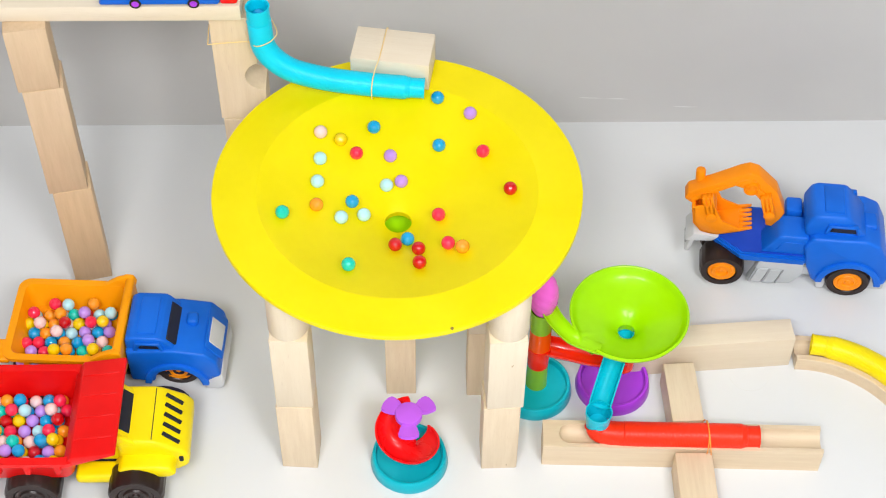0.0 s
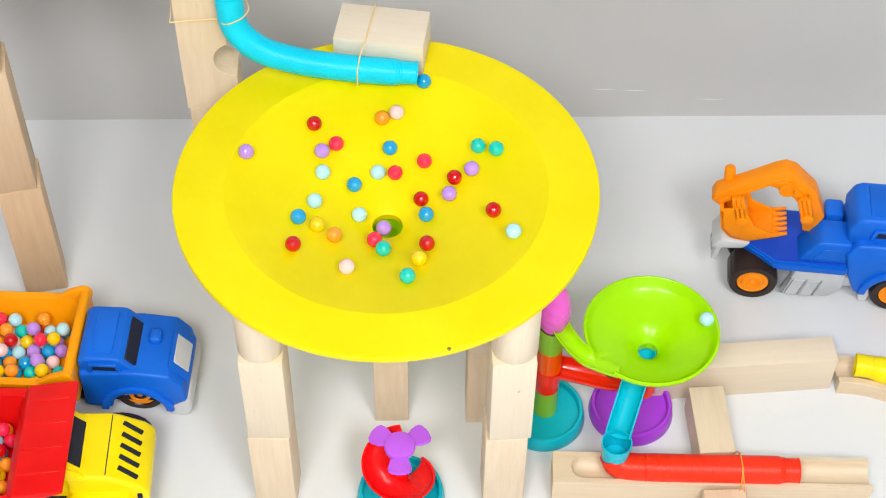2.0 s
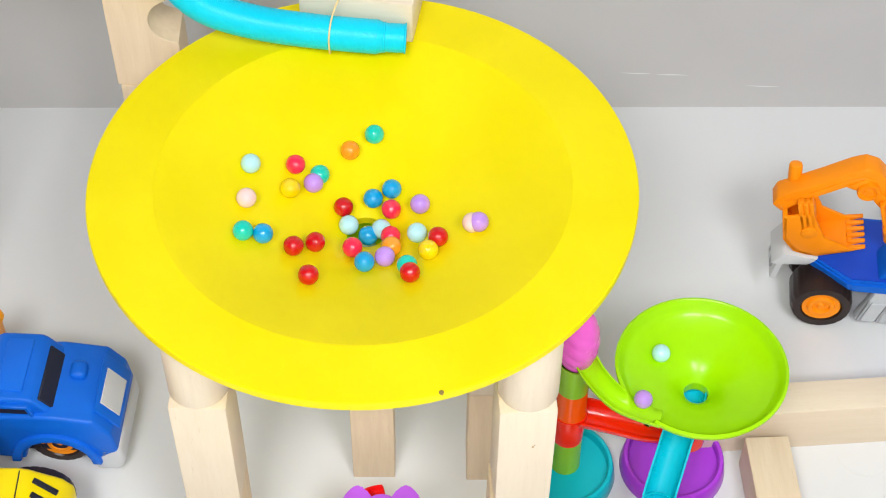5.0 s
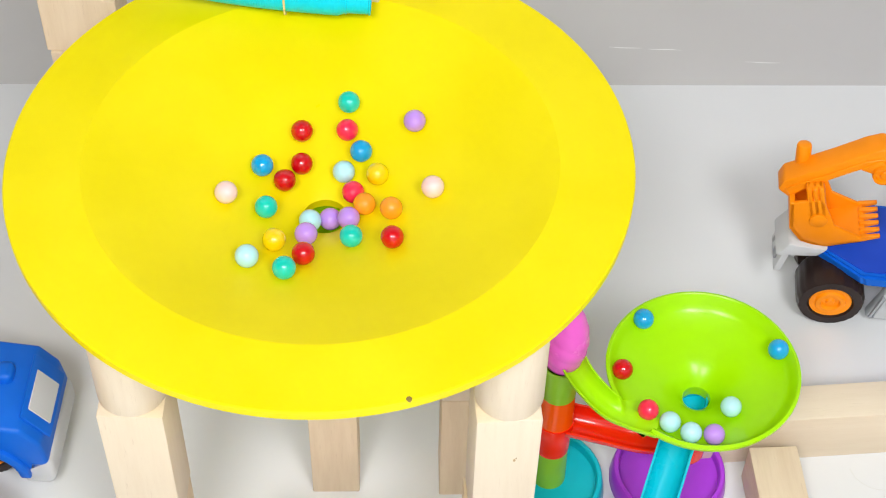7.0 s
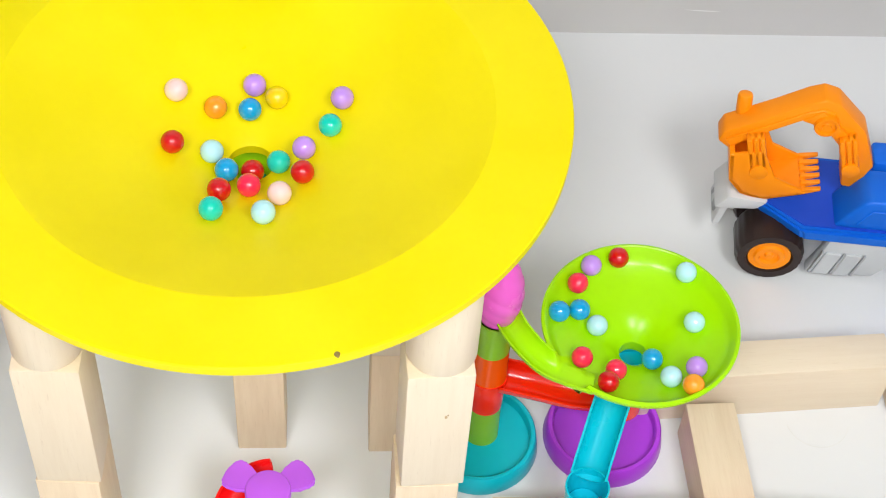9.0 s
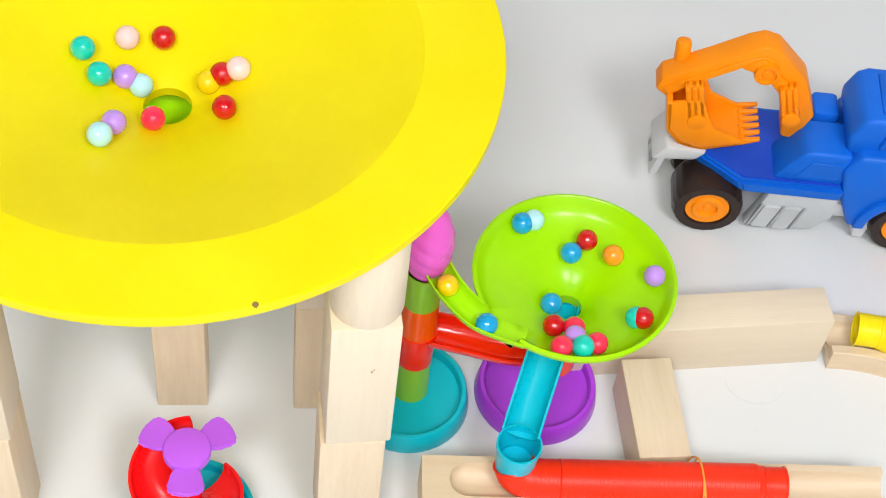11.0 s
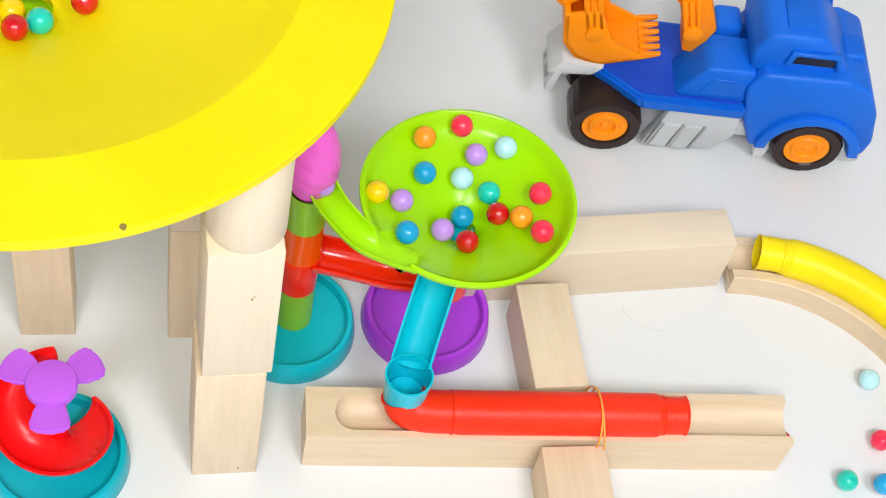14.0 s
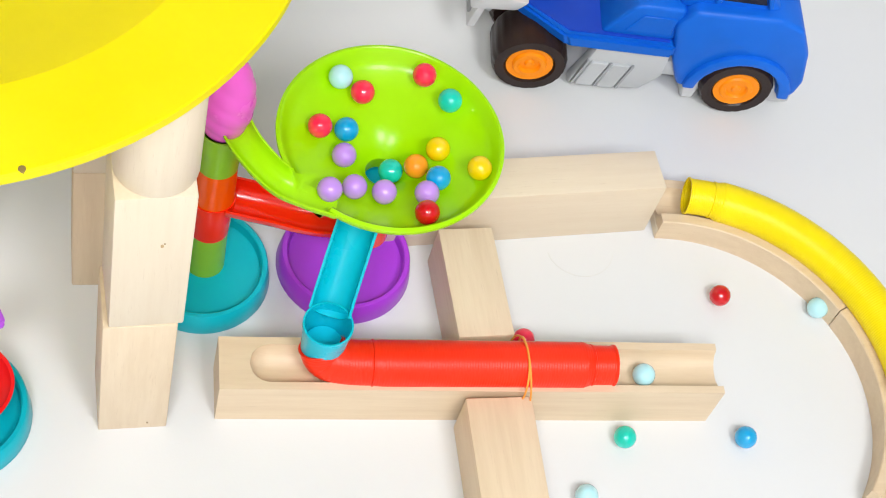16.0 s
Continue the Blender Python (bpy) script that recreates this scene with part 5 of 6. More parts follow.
    roll("r", [Y(0.00, 85.4, -71), Y(0.50, 87.5, -284), Y(1.00, 52.7, -511), Y(1.50, 22.6, -741), Y(2.00, 46.2, -1051), Y(2.50, 37.1, -1364), Y(3.00, 38.9, -1699), Y(3.50, 28.2, -2037), Y(4.00, 30.8, -2411), Y(4.50, 30.0, -2780), Y(4.93, 27.5, -3052), Y(5.37, 25.0, -3325), Y(5.80, 22.5, -3597), Y(6.23, 8.0, -3870), X(6.33, 0.000, 0.004, 0.3120), X(6.73, 0.100, 0.020, 0.3090), X(7.13, 0.190, -0.015, 0.2970), X(8.03, 0.211, -0.042, 0.2160), X(8.13, 0.222, -0.066, 0.2055), X(8.30, 0.243, -0.094, 0.2015), G(8.43, 73.5, -115), G(9.00, 73.5, 99), G(11.50, 39.0, 1180), G(12.00, 35.0, 1474), G(12.50, 23.8, 1773), G(13.00, 10.7, 2254), G(13.30, 9.0, 2433), X(13.37, 0.330, -0.050, 0.1500), X(13.47, 0.329, -0.042, 0.1415), X(13.57, 0.322, -0.058, 0.1350), X(13.69, 0.309, -0.090, 0.1190), X(13.75, 0.293, -0.130, 0.1000), X(13.83, 0.286, -0.152, 0.0780), X(13.87, 0.300, -0.161, 0.0555), X(14.27, 0.461, -0.166, 0.0515)])
    roll("r", [Y(0.00, 119.2, -76), Y(0.50, 109.3, -252), Y(1.00, 85.7, -423), Y(1.50, 94.5, -607), Y(2.00, 74.4, -771), Y(2.50, 93.3, -965), Y(3.00, 74.4, -1148), Y(3.50, 89.6, -1351), Y(4.00, 66.7, -1547), Y(4.50, 90.2, -1736), Y(7.00, 43.5, -2763), Y(7.50, 28.1, -3070), Y(8.00, 26.7, -3426), Y(8.50, 15.5, -3753), Y(9.00, 14.9, -4042), Y(9.50, 8.0, -4356), X(9.60, 0.000, 0.004, 0.3120), X(10.00, 0.100, 0.020, 0.3090), X(10.23, 0.190, -0.015, 0.2970), X(10.37, 0.211, -0.042, 0.2160), X(10.50, 0.222, -0.066, 0.2055), X(10.63, 0.243, -0.094, 0.2015), G(10.80, 73.5, -115), G(11.50, 48.4, 158), G(12.00, 42.6, 425), G(12.50, 37.0, 646), G(13.00, 49.8, 870), G(13.50, 39.6, 1118), G(14.00, 28.8, 1348), G(14.50, 45.6, 1578), G(15.00, 8.2, 1994), G(15.50, 10.7, 2344), G(16.00, 68.4, 2447)])
    roll("r", [Y(0.00, 152.4, 0), Y(0.50, 158.8, -152), Y(1.00, 143.4, -297), Y(1.50, 122.5, -436), Y(2.00, 141.1, -591), Y(2.50, 129.6, -734), Y(3.00, 122.6, -897), Y(3.50, 124.4, -1053), Y(4.00, 107.5, -1221), Y(4.50, 112.0, -1381), Y(7.00, 71.9, -2261), Y(7.50, 78.4, -2452), Y(8.00, 64.0, -2654), Y(8.50, 69.5, -2840), Y(9.00, 59.7, -3055), Y(11.50, 47.2, -4222), Y(12.00, 42.2, -4455), Y(12.50, 46.1, -4710), Y(13.00, 36.6, -4995), Y(13.50, 23.8, -5257), Y(14.00, 34.7, -5498), Y(14.50, 46.9, -5816), Y(15.00, 44.5, -6074), Y(15.50, 42.3, -6338), Y(16.00, 40.2, -6610)])
    roll("p", [Y(0.00, 151.5, 135), Y(0.50, 145.8, -6), Y(1.00, 134.2, -167), Y(1.50, 132.5, -313), Y(2.00, 115.6, -473), Y(2.50, 127.2, -628), Y(3.00, 104.4, -786), Y(3.50, 108.2, -953), Y(4.00, 109.8, -1112), Y(4.50, 107.3, -1281), Y(7.00, 89.1, -2164), Y(7.50, 85.6, -2363), Y(8.00, 77.4, -2554), Y(8.50, 73.4, -2748), Y(9.00, 63.7, -2947), Y(11.50, 51.7, -4057), Y(12.00, 55.1, -4298), Y(12.50, 38.7, -4542), Y(13.00, 53.0, -4768), Y(13.50, 51.7, -5044), Y(15.00, 63.7, -5825), Y(15.50, 60.5, -6046), Y(16.00, 57.5, -6273)])
    roll("y", [Y(0.00, 128.7, 128), Y(0.50, 135.1, -17), Y(1.00, 120.4, -182), Y(1.50, 116.7, -333), Y(2.00, 88.2, -518), Y(2.50, 104.9, -688), Y(3.00, 96.5, -877), Y(3.50, 91.7, -1053), Y(4.00, 73.7, -1250), Y(4.50, 80.0, -1425), Y(7.00, 49.9, -2491), Y(7.50, 45.1, -2756), Y(8.00, 22.4, -3035), Y(8.33, 8.0, -3248), X(8.43, 0.000, 0.004, 0.3120), X(8.83, 0.100, 0.020, 0.3090), X(9.23, 0.190, -0.015, 0.2970), X(10.87, 0.211, -0.042, 0.2160), X(11.00, 0.222, -0.066, 0.2055), X(11.13, 0.243, -0.094, 0.2015), G(11.30, 73.5, -115), G(11.50, 69.5, -33), G(12.00, 73.5, 156), G(12.50, 72.3, 349), G(13.00, 70.8, 526), G(13.50, 63.0, 722), G(14.00, 71.7, 896), G(14.50, 50.5, 1112), G(15.00, 46.1, 1308), G(15.50, 45.9, 1557), G(16.00, 39.1, 1801)])
    roll("w", [Y(0.00, 48.9, 109), Y(0.33, 8.0, -105), X(0.43, 0.000, 0.004, 0.3120), X(1.03, 0.119, 0.014, 0.3065)])
    roll("w", [Y(0.00, 47.0, -172), Y(0.50, 40.6, -388), Y(1.00, 60.6, -663), Y(1.50, 47.4, -939), Y(2.00, 33.8, -1265), Y(2.33, 8.0, -1479), X(2.43, 0.000, 0.004, 0.3120), X(2.83, 0.100, 0.020, 0.3090), X(3.23, 0.190, -0.015, 0.2970), X(5.67, 0.211, -0.042, 0.2160), X(5.80, 0.222, -0.066, 0.2055), X(5.93, 0.243, -0.094, 0.2015), G(6.10, 73.5, -475), G(7.00, 62.4, -123), G(7.50, 60.1, 91), G(8.00, 49.1, 309), G(8.50, 54.1, 501), G(9.00, 51.1, 731), G(9.43, 37.1, 962), G(9.87, 23.0, 1219), G(10.30, 9.0, 1476), X(10.37, 0.330, -0.050, 0.1500), X(10.47, 0.329, -0.042, 0.1415), X(10.55, 0.322, -0.058, 0.1350), X(10.67, 0.309, -0.090, 0.1190), X(10.75, 0.293, -0.130, 0.1000), X(10.81, 0.286, -0.152, 0.0780), X(10.87, 0.300, -0.161, 0.0555), X(12.87, 0.460, -0.168, 0.0510), X(13.00, 0.523, -0.171, 0.0450), X(13.30, 0.625, -0.161, 0.0300), X(13.50, 0.652, -0.157, 0.0094), X(14.00, 0.763, -0.152, 0.0094), X(15.00, 0.860, -0.151, 0.0094), X(16.00, 0.914, -0.163, 0.0094)])
    roll("w", [Y(0.00, 126.2, 148), Y(0.50, 115.9, -6), Y(1.00, 95.7, -186), Y(1.50, 106.4, -342), Y(2.00, 86.1, -543), Y(2.50, 86.2, -728), Y(3.00, 75.4, -951), Y(3.50, 41.3, -1136), Y(4.00, 54.9, -1402), Y(4.50, 50.9, -1676), Y(5.13, 8.0, -2070), X(5.23, 0.000, 0.004, 0.3120), X(5.63, 0.100, 0.020, 0.3090), X(6.03, 0.190, -0.015, 0.2970), X(6.57, 0.211, -0.042, 0.2160), X(6.67, 0.222, -0.066, 0.2055), X(6.83, 0.243, -0.094, 0.2015), G(6.97, 73.5, -115), G(7.00, 67.2, -105), G(7.50, 71.5, 79), G(8.00, 62.0, 265), G(8.50, 72.7, 449), G(9.00, 53.0, 655), G(9.40, 9.0, 886), X(9.47, 0.330, -0.050, 0.1500), X(9.57, 0.329, -0.042, 0.1415), X(9.65, 0.322, -0.058, 0.1350), X(9.77, 0.309, -0.090, 0.1190), X(9.85, 0.293, -0.130, 0.1000), X(9.91, 0.286, -0.152, 0.0780), X(9.97, 0.300, -0.161, 0.0555), X(14.47, 0.460, -0.168, 0.0510), X(14.60, 0.523, -0.171, 0.0450), X(14.80, 0.605, -0.173, 0.0450), X(14.93, 0.635, -0.176, 0.0094), X(15.20, 0.656, -0.263, 0.0094), X(15.60, 0.582, -0.276, 0.0094), X(16.00, 0.496, -0.262, 0.0094)])
    roll("w", [Y(0.00, 80.1, -163), Y(0.50, 83.9, -350), Y(1.00, 64.6, -576), Y(1.50, 67.0, -748), Y(2.00, 61.0, -979), Y(2.50, 34.5, -1232), Y(3.00, 47.1, -1449), Y(3.50, 50.4, -1718), Y(4.00, 34.6, -2014), Y(4.50, 22.7, -2299), Y(4.87, 8.0, -2539), X(4.97, 0.000, 0.004, 0.3120), X(5.37, 0.100, 0.020, 0.3090), X(5.77, 0.190, -0.015, 0.2970), X(8.17, 0.211, -0.042, 0.2160), X(8.27, 0.222, -0.066, 0.2055), X(8.43, 0.243, -0.094, 0.2015), G(8.57, 73.5, -115), G(9.00, 73.5, 50), G(11.50, 66.4, 1031), G(12.00, 66.6, 1220), G(12.50, 40.5, 1432), G(13.00, 29.8, 1641), G(13.50, 34.7, 1938), G(14.00, 32.0, 2248), G(14.50, 21.8, 2605), G(14.87, 9.0, 2813), X(14.93, 0.330, -0.050, 0.1500), X(15.03, 0.329, -0.042, 0.1415), X(15.11, 0.322, -0.058, 0.1350), X(15.23, 0.309, -0.090, 0.1190), X(15.31, 0.293, -0.130, 0.1000), X(15.37, 0.286, -0.152, 0.0780), X(15.70, 0.460, -0.168, 0.0510), X(15.87, 0.523, -0.171, 0.0450), X(16.00, 0.551, -0.174, 0.0450)])
    roll("w", [Y(0.00, 113.7, 165), Y(0.50, 86.4, -7), Y(1.00, 83.7, -206), Y(1.50, 77.5, -371), Y(2.00, 91.5, -572), Y(2.50, 77.4, -754), Y(3.00, 84.7, -965), Y(3.50, 64.1, -1156), Y(4.00, 76.9, -1364), Y(4.50, 58.8, -1580), Y(7.00, 36.3, -2815), Y(7.50, 31.7, -3145), Y(7.83, 8.0, -3359), X(7.93, 0.000, 0.004, 0.3120), X(8.33, 0.100, 0.020, 0.3090), X(8.73, 0.190, -0.015, 0.2970), X(11.52, 0.211, -0.042, 0.2160), X(11.60, 0.222, -0.066, 0.2055), X(11.68, 0.243, -0.094, 0.2015), G(11.76, 73.5, -475), G(12.50, 73.5, -147), G(13.00, 62.3, 39), G(13.50, 64.1, 215), G(14.00, 64.5, 415), G(14.50, 55.6, 589), G(15.00, 62.5, 800), G(15.50, 51.0, 994), G(16.00, 67.0, 1198)])
    roll("t", [Y(0.00, 158.8, -165), Y(0.50, 161.3, -310), Y(1.00, 104.8, -460), Y(1.50, 111.3, -619), Y(2.00, 60.3, -814), Y(2.50, 79.3, -992), Y(3.00, 51.0, -1182), Y(3.50, 75.5, -1378), Y(4.00, 61.1, -1596), Y(4.50, 66.2, -1797), Y(7.00, 49.2, -2942), Y(7.50, 55.5, -3179), Y(8.00, 41.0, -3455), Y(8.50, 18.1, -3672), Y(9.00, 24.7, -3984), Y(9.50, 22.4, -4300), Y(10.00, 8.0, -4616), X(10.10, 0.000, 0.004, 0.3120), X(10.70, 0.101, 0.020, 0.3089)])
    roll("t", [Y(0.00, 140.6, -117), Y(0.50, 137.3, -244), Y(1.00, 147.3, -390), Y(1.50, 151.8, -542), Y(2.00, 146.1, -694), Y(2.50, 166.6, -842), Y(3.00, 137.9, -991), Y(3.50, 122.3, -1118), Y(4.00, 147.6, -1278), Y(4.50, 121.7, -1430), Y(7.00, 98.3, -2266), Y(7.50, 94.8, -2439), Y(8.00, 75.5, -2622), Y(8.50, 85.0, -2798), Y(9.00, 86.5, -2987), Y(11.50, 63.1, -4007), Y(12.00, 52.1, -4238), Y(12.50, 48.9, -4456), Y(13.00, 60.4, -4702), Y(13.33, 8.0, -4896), X(13.43, 0.000, 0.004, 0.3120), X(13.83, 0.100, 0.020, 0.3090), X(14.13, 0.190, -0.015, 0.2970), X(14.27, 0.211, -0.042, 0.2160), X(14.40, 0.222, -0.066, 0.2055), X(14.53, 0.243, -0.094, 0.2015), G(14.70, 73.5, -115), G(15.00, 70.9, 2), G(15.50, 73.5, 195), G(16.00, 64.5, 397)])
    roll("o", [Y(0.00, 110.5, -174), Y(0.50, 115.5, -329), Y(1.00, 101.1, -513), Y(1.50, 104.6, -679), Y(2.00, 75.9, -864), Y(2.50, 84.2, -1053), Y(3.00, 70.2, -1273), Y(3.50, 61.3, -1465), Y(4.00, 63.9, -1708), Y(4.50, 47.9, -1960), Y(7.00, 33.1, -3243), Y(7.50, 29.1, -3551), Y(8.00, 26.5, -3899), Y(8.33, 8.0, -4113), X(8.43, 0.000, 0.004, 0.3120), X(9.03, 0.081, 0.017, 0.3094)])
    roll("o", [Y(0.00, 125.7, -47), Y(0.50, 162.1, -192), Y(1.00, 149.4, -343), Y(1.50, 135.5, -484), Y(2.00, 125.0, -627), Y(2.50, 91.1, -790), Y(3.00, 102.6, -969), Y(3.50, 79.6, -1136), Y(4.00, 90.0, -1322), Y(4.50, 77.7, -1488), Y(7.00, 57.7, -2537), Y(7.50, 54.6, -2782), Y(8.00, 44.4, -3005), Y(8.50, 58.5, -3222), Y(9.00, 47.2, -3473), Y(9.33, 8.0, -3692), X(9.43, 0.000, 0.004, 0.3120), X(9.83, 0.100, 0.020, 0.3090), X(10.23, 0.190, -0.015, 0.2970), X(11.54, 0.211, -0.042, 0.2160), X(11.62, 0.222, -0.066, 0.2055), X(11.70, 0.243, -0.094, 0.2015), G(11.78, 73.5, -115), G(12.00, 73.5, -2), G(12.50, 70.7, 211), G(13.00, 61.6, 420), G(13.50, 55.7, 623), G(14.00, 67.5, 835), G(14.50, 52.4, 1046), G(15.00, 60.4, 1238), G(15.37, 9.0, 1446), X(15.43, 0.330, -0.050, 0.1500), X(15.53, 0.329, -0.042, 0.1415), X(15.61, 0.322, -0.058, 0.1350), X(15.73, 0.309, -0.090, 0.1190), X(15.81, 0.293, -0.130, 0.1000), X(15.88, 0.286, -0.152, 0.0780), X(15.94, 0.300, -0.161, 0.0555), X(16.00, 0.380, -0.166, 0.0525)])
    roll("v", [X(0.00, 0.003, 0.170, 0.4384), Y(0.13, 174.0, 75), Y(0.50, 57.5, -96), Y(0.83, 8.0, -296), X(0.93, 0.000, 0.004, 0.3120), X(1.33, 0.100, 0.020, 0.3090), X(1.73, 0.190, -0.015, 0.2970), X(3.73, 0.211, -0.042, 0.2160), X(3.87, 0.222, -0.066, 0.2055), X(4.00, 0.243, -0.094, 0.2015), G(4.17, 73.5, -115), G(4.50, 73.5, 17), G(7.00, 66.8, 992), G(7.50, 73.5, 1181), G(8.00, 63.7, 1371), G(8.50, 70.7, 1548), G(9.00, 60.3, 1758), G(11.50, 70.8, 2713), G(12.00, 53.3, 2915), G(12.50, 37.8, 3134), G(13.00, 57.7, 3352), G(13.50, 42.3, 3597), G(14.00, 25.0, 3820), G(14.50, 35.3, 4118), G(15.00, 41.9, 4374), G(15.50, 24.8, 4619), G(16.00, 33.2, 4866)])
    roll("r", [X(0.00, -0.017, 0.171, 0.4396), X(0.27, -0.017, 0.171, 0.4396), Y(0.47, 174.0, 75), Y(0.50, 170.7, 65), Y(1.00, 122.5, -84), Y(1.50, 123.1, -223), Y(2.00, 127.6, -372), Y(2.50, 112.2, -548), Y(3.00, 100.7, -704), Y(3.50, 83.1, -887), Y(4.00, 91.6, -1056), Y(4.50, 87.6, -1244), Y(7.00, 39.7, -2373), Y(7.50, 24.3, -2666), Y(7.83, 8.0, -2879), X(7.93, 0.000, 0.004, 0.3120), X(8.53, 0.062, 0.013, 0.3098)])
    roll("r", [X(0.00, -0.036, 0.173, 0.4408), Y(0.13, 174.0, 435), Y(0.50, 138.4, 138), Y(1.00, 123.7, -13), Y(1.50, 117.3, -177), Y(2.00, 89.8, -334), Y(2.50, 78.6, -541), Y(3.00, 79.1, -725), Y(3.50, 70.5, -928), Y(4.00, 54.9, -1121), Y(4.50, 55.5, -1372), Y(7.00, 68.7, -2413), Y(7.50, 50.3, -2632), Y(8.00, 61.1, -2851), Y(8.50, 57.6, -3064), Y(9.00, 53.2, -3278), Y(11.50, 46.6, -4462), Y(12.00, 55.4, -4702), Y(12.50, 40.8, -4951), Y(13.00, 37.4, -5185), Y(13.50, 36.0, -5445), Y(14.00, 42.5, -5777), Y(14.50, 40.4, -6047), Y(15.00, 38.4, -6325), Y(15.50, 36.5, -6610), Y(16.00, 34.6, -6903)])
    roll("t", [X(0.00, -0.056, 0.174, 0.4421), X(0.27, -0.056, 0.174, 0.4421), Y(0.37, 174.0, 75), Y(0.50, 135.0, 42), Y(1.00, 128.1, -135), Y(1.50, 113.4, -282), Y(2.00, 126.0, -439), Y(2.50, 104.1, -593), Y(3.00, 119.0, -749), Y(3.50, 101.6, -922), Y(4.00, 94.5, -1101), Y(4.50, 93.7, -1296), Y(7.00, 48.1, -2326), Y(7.50, 50.8, -2543), Y(8.00, 55.6, -2794), Y(8.50, 39.5, -3041), Y(8.83, 8.0, -3255), X(8.93, 0.000, 0.004, 0.3120), X(9.33, 0.100, 0.020, 0.3090), X(9.73, 0.190, -0.015, 0.2970), X(10.37, 0.211, -0.042, 0.2160), X(10.50, 0.222, -0.066, 0.2055), X(10.63, 0.243, -0.094, 0.2015), G(10.80, 73.5, -115), G(11.50, 30.7, 154), G(12.00, 7.7, 514), G(12.37, 9.0, 722), X(12.43, 0.330, -0.050, 0.1500), X(12.53, 0.329, -0.042, 0.1415), X(12.61, 0.322, -0.058, 0.1350), X(12.73, 0.309, -0.090, 0.1190), X(12.81, 0.293, -0.130, 0.1000), X(12.87, 0.286, -0.152, 0.0780), X(12.93, 0.300, -0.161, 0.0555), X(13.30, 0.500, -0.166, 0.0515)])
    roll("v", [X(0.00, -0.076, 0.176, 0.4446), Y(0.13, 174.0, 435), Y(1.00, 123.5, 92), Y(1.50, 117.0, -56), Y(2.00, 109.8, -224), Y(2.50, 93.5, -383), Y(3.00, 91.4, -582), Y(3.50, 79.9, -752), Y(4.00, 81.4, -948), Y(4.50, 63.9, -1142), Y(7.00, 6.8, -2568), Y(7.33, 8.0, -2782), X(7.43, 0.000, 0.004, 0.3120), X(7.83, 0.100, 0.020, 0.3090), X(8.23, 0.190, -0.015, 0.2970), X(13.96, 0.211, -0.042, 0.2160), X(14.04, 0.222, -0.066, 0.2055), X(14.11, 0.243, -0.094, 0.2015), G(14.19, 73.5, -115), G(14.50, 72.1, 21), G(15.00, 71.5, 210), G(15.50, 65.5, 413), G(16.00, 67.0, 582)])
    roll("v", [X(0.00, -0.095, 0.178, 0.4471), X(0.53, -0.095, 0.178, 0.4471), Y(0.70, 174.0, 75), Y(1.00, 136.1, -3), Y(1.50, 97.1, -180), Y(2.00, 111.1, -336), Y(2.50, 92.1, -516), Y(3.00, 99.9, -681), Y(3.50, 85.5, -868), Y(4.00, 89.8, -1041), Y(4.50, 66.5, -1250), Y(7.00, 24.0, -2553), Y(7.50, 44.0, -2854), Y(8.00, 46.2, -3122), Y(8.50, 35.3, -3353), Y(9.00, 42.6, -3604), Y(9.50, 31.3, -3921), Y(10.03, 8.0, -4245), X(10.13, 0.000, 0.004, 0.3120), X(10.53, 0.100, 0.020, 0.3090), X(10.93, 0.190, -0.015, 0.2970), X(11.87, 0.211, -0.042, 0.2160), X(11.97, 0.222, -0.066, 0.2055), X(12.13, 0.243, -0.094, 0.2015), G(12.27, 73.5, -115), G(12.50, 71.2, -30), G(13.00, 70.7, 150), G(13.50, 59.7, 339), G(14.00, 51.5, 536), G(14.50, 68.1, 758), G(15.00, 73.5, 952), G(15.50, 73.5, 1182), G(16.00, 48.7, 1380)])
    roll("v", [X(0.00, -0.115, 0.180, 0.4505), X(0.73, -0.115, 0.180, 0.4505), Y(0.97, 174.0, 75), Y(1.00, 174.6, 66), Y(1.50, 149.8, -51), Y(2.00, 174.6, -197), Y(2.50, 141.4, -337), Y(3.00, 135.6, -469), Y(3.50, 128.3, -617), Y(4.00, 117.6, -770), Y(4.50, 112.0, -932), Y(7.00, 98.8, -1759), Y(7.50, 89.8, -1944), Y(8.00, 90.9, -2127), Y(8.50, 83.5, -2304), Y(9.00, 80.5, -2494), Y(11.50, 49.3, -3589), Y(12.00, 38.5, -3866), Y(12.50, 26.8, -4142), Y(13.00, 32.5, -4392), Y(13.33, 8.0, -4606), X(13.43, 0.000, 0.004, 0.3120), X(14.03, 0.043, 0.010, 0.3102)])
    roll("p", [X(0.00, -0.133, 0.182, 0.4567), X(0.63, -0.133, 0.182, 0.4567), Y(0.80, 174.0, 75), Y(1.00, 165.3, 24), Y(1.50, 113.3, -132), Y(2.00, 132.0, -275), Y(2.50, 120.4, -426), Y(3.00, 115.5, -587), Y(3.50, 114.0, -737), Y(4.00, 110.0, -908), Y(4.50, 115.4, -1080), Y(7.00, 78.8, -1974), Y(7.50, 81.0, -2155), Y(8.00, 80.5, -2354), Y(8.50, 80.5, -2530), Y(9.00, 74.2, -2737), Y(11.50, 50.2, -3798), Y(12.00, 53.7, -4024), Y(12.50, 47.1, -4275), Y(13.00, 37.4, -4508), Y(13.50, 56.0, -4744), Y(14.00, 53.2, -4980), Y(14.50, 50.5, -5222), Y(15.00, 48.0, -5470), Y(15.50, 45.6, -5725), Y(16.00, 43.3, -5987)])
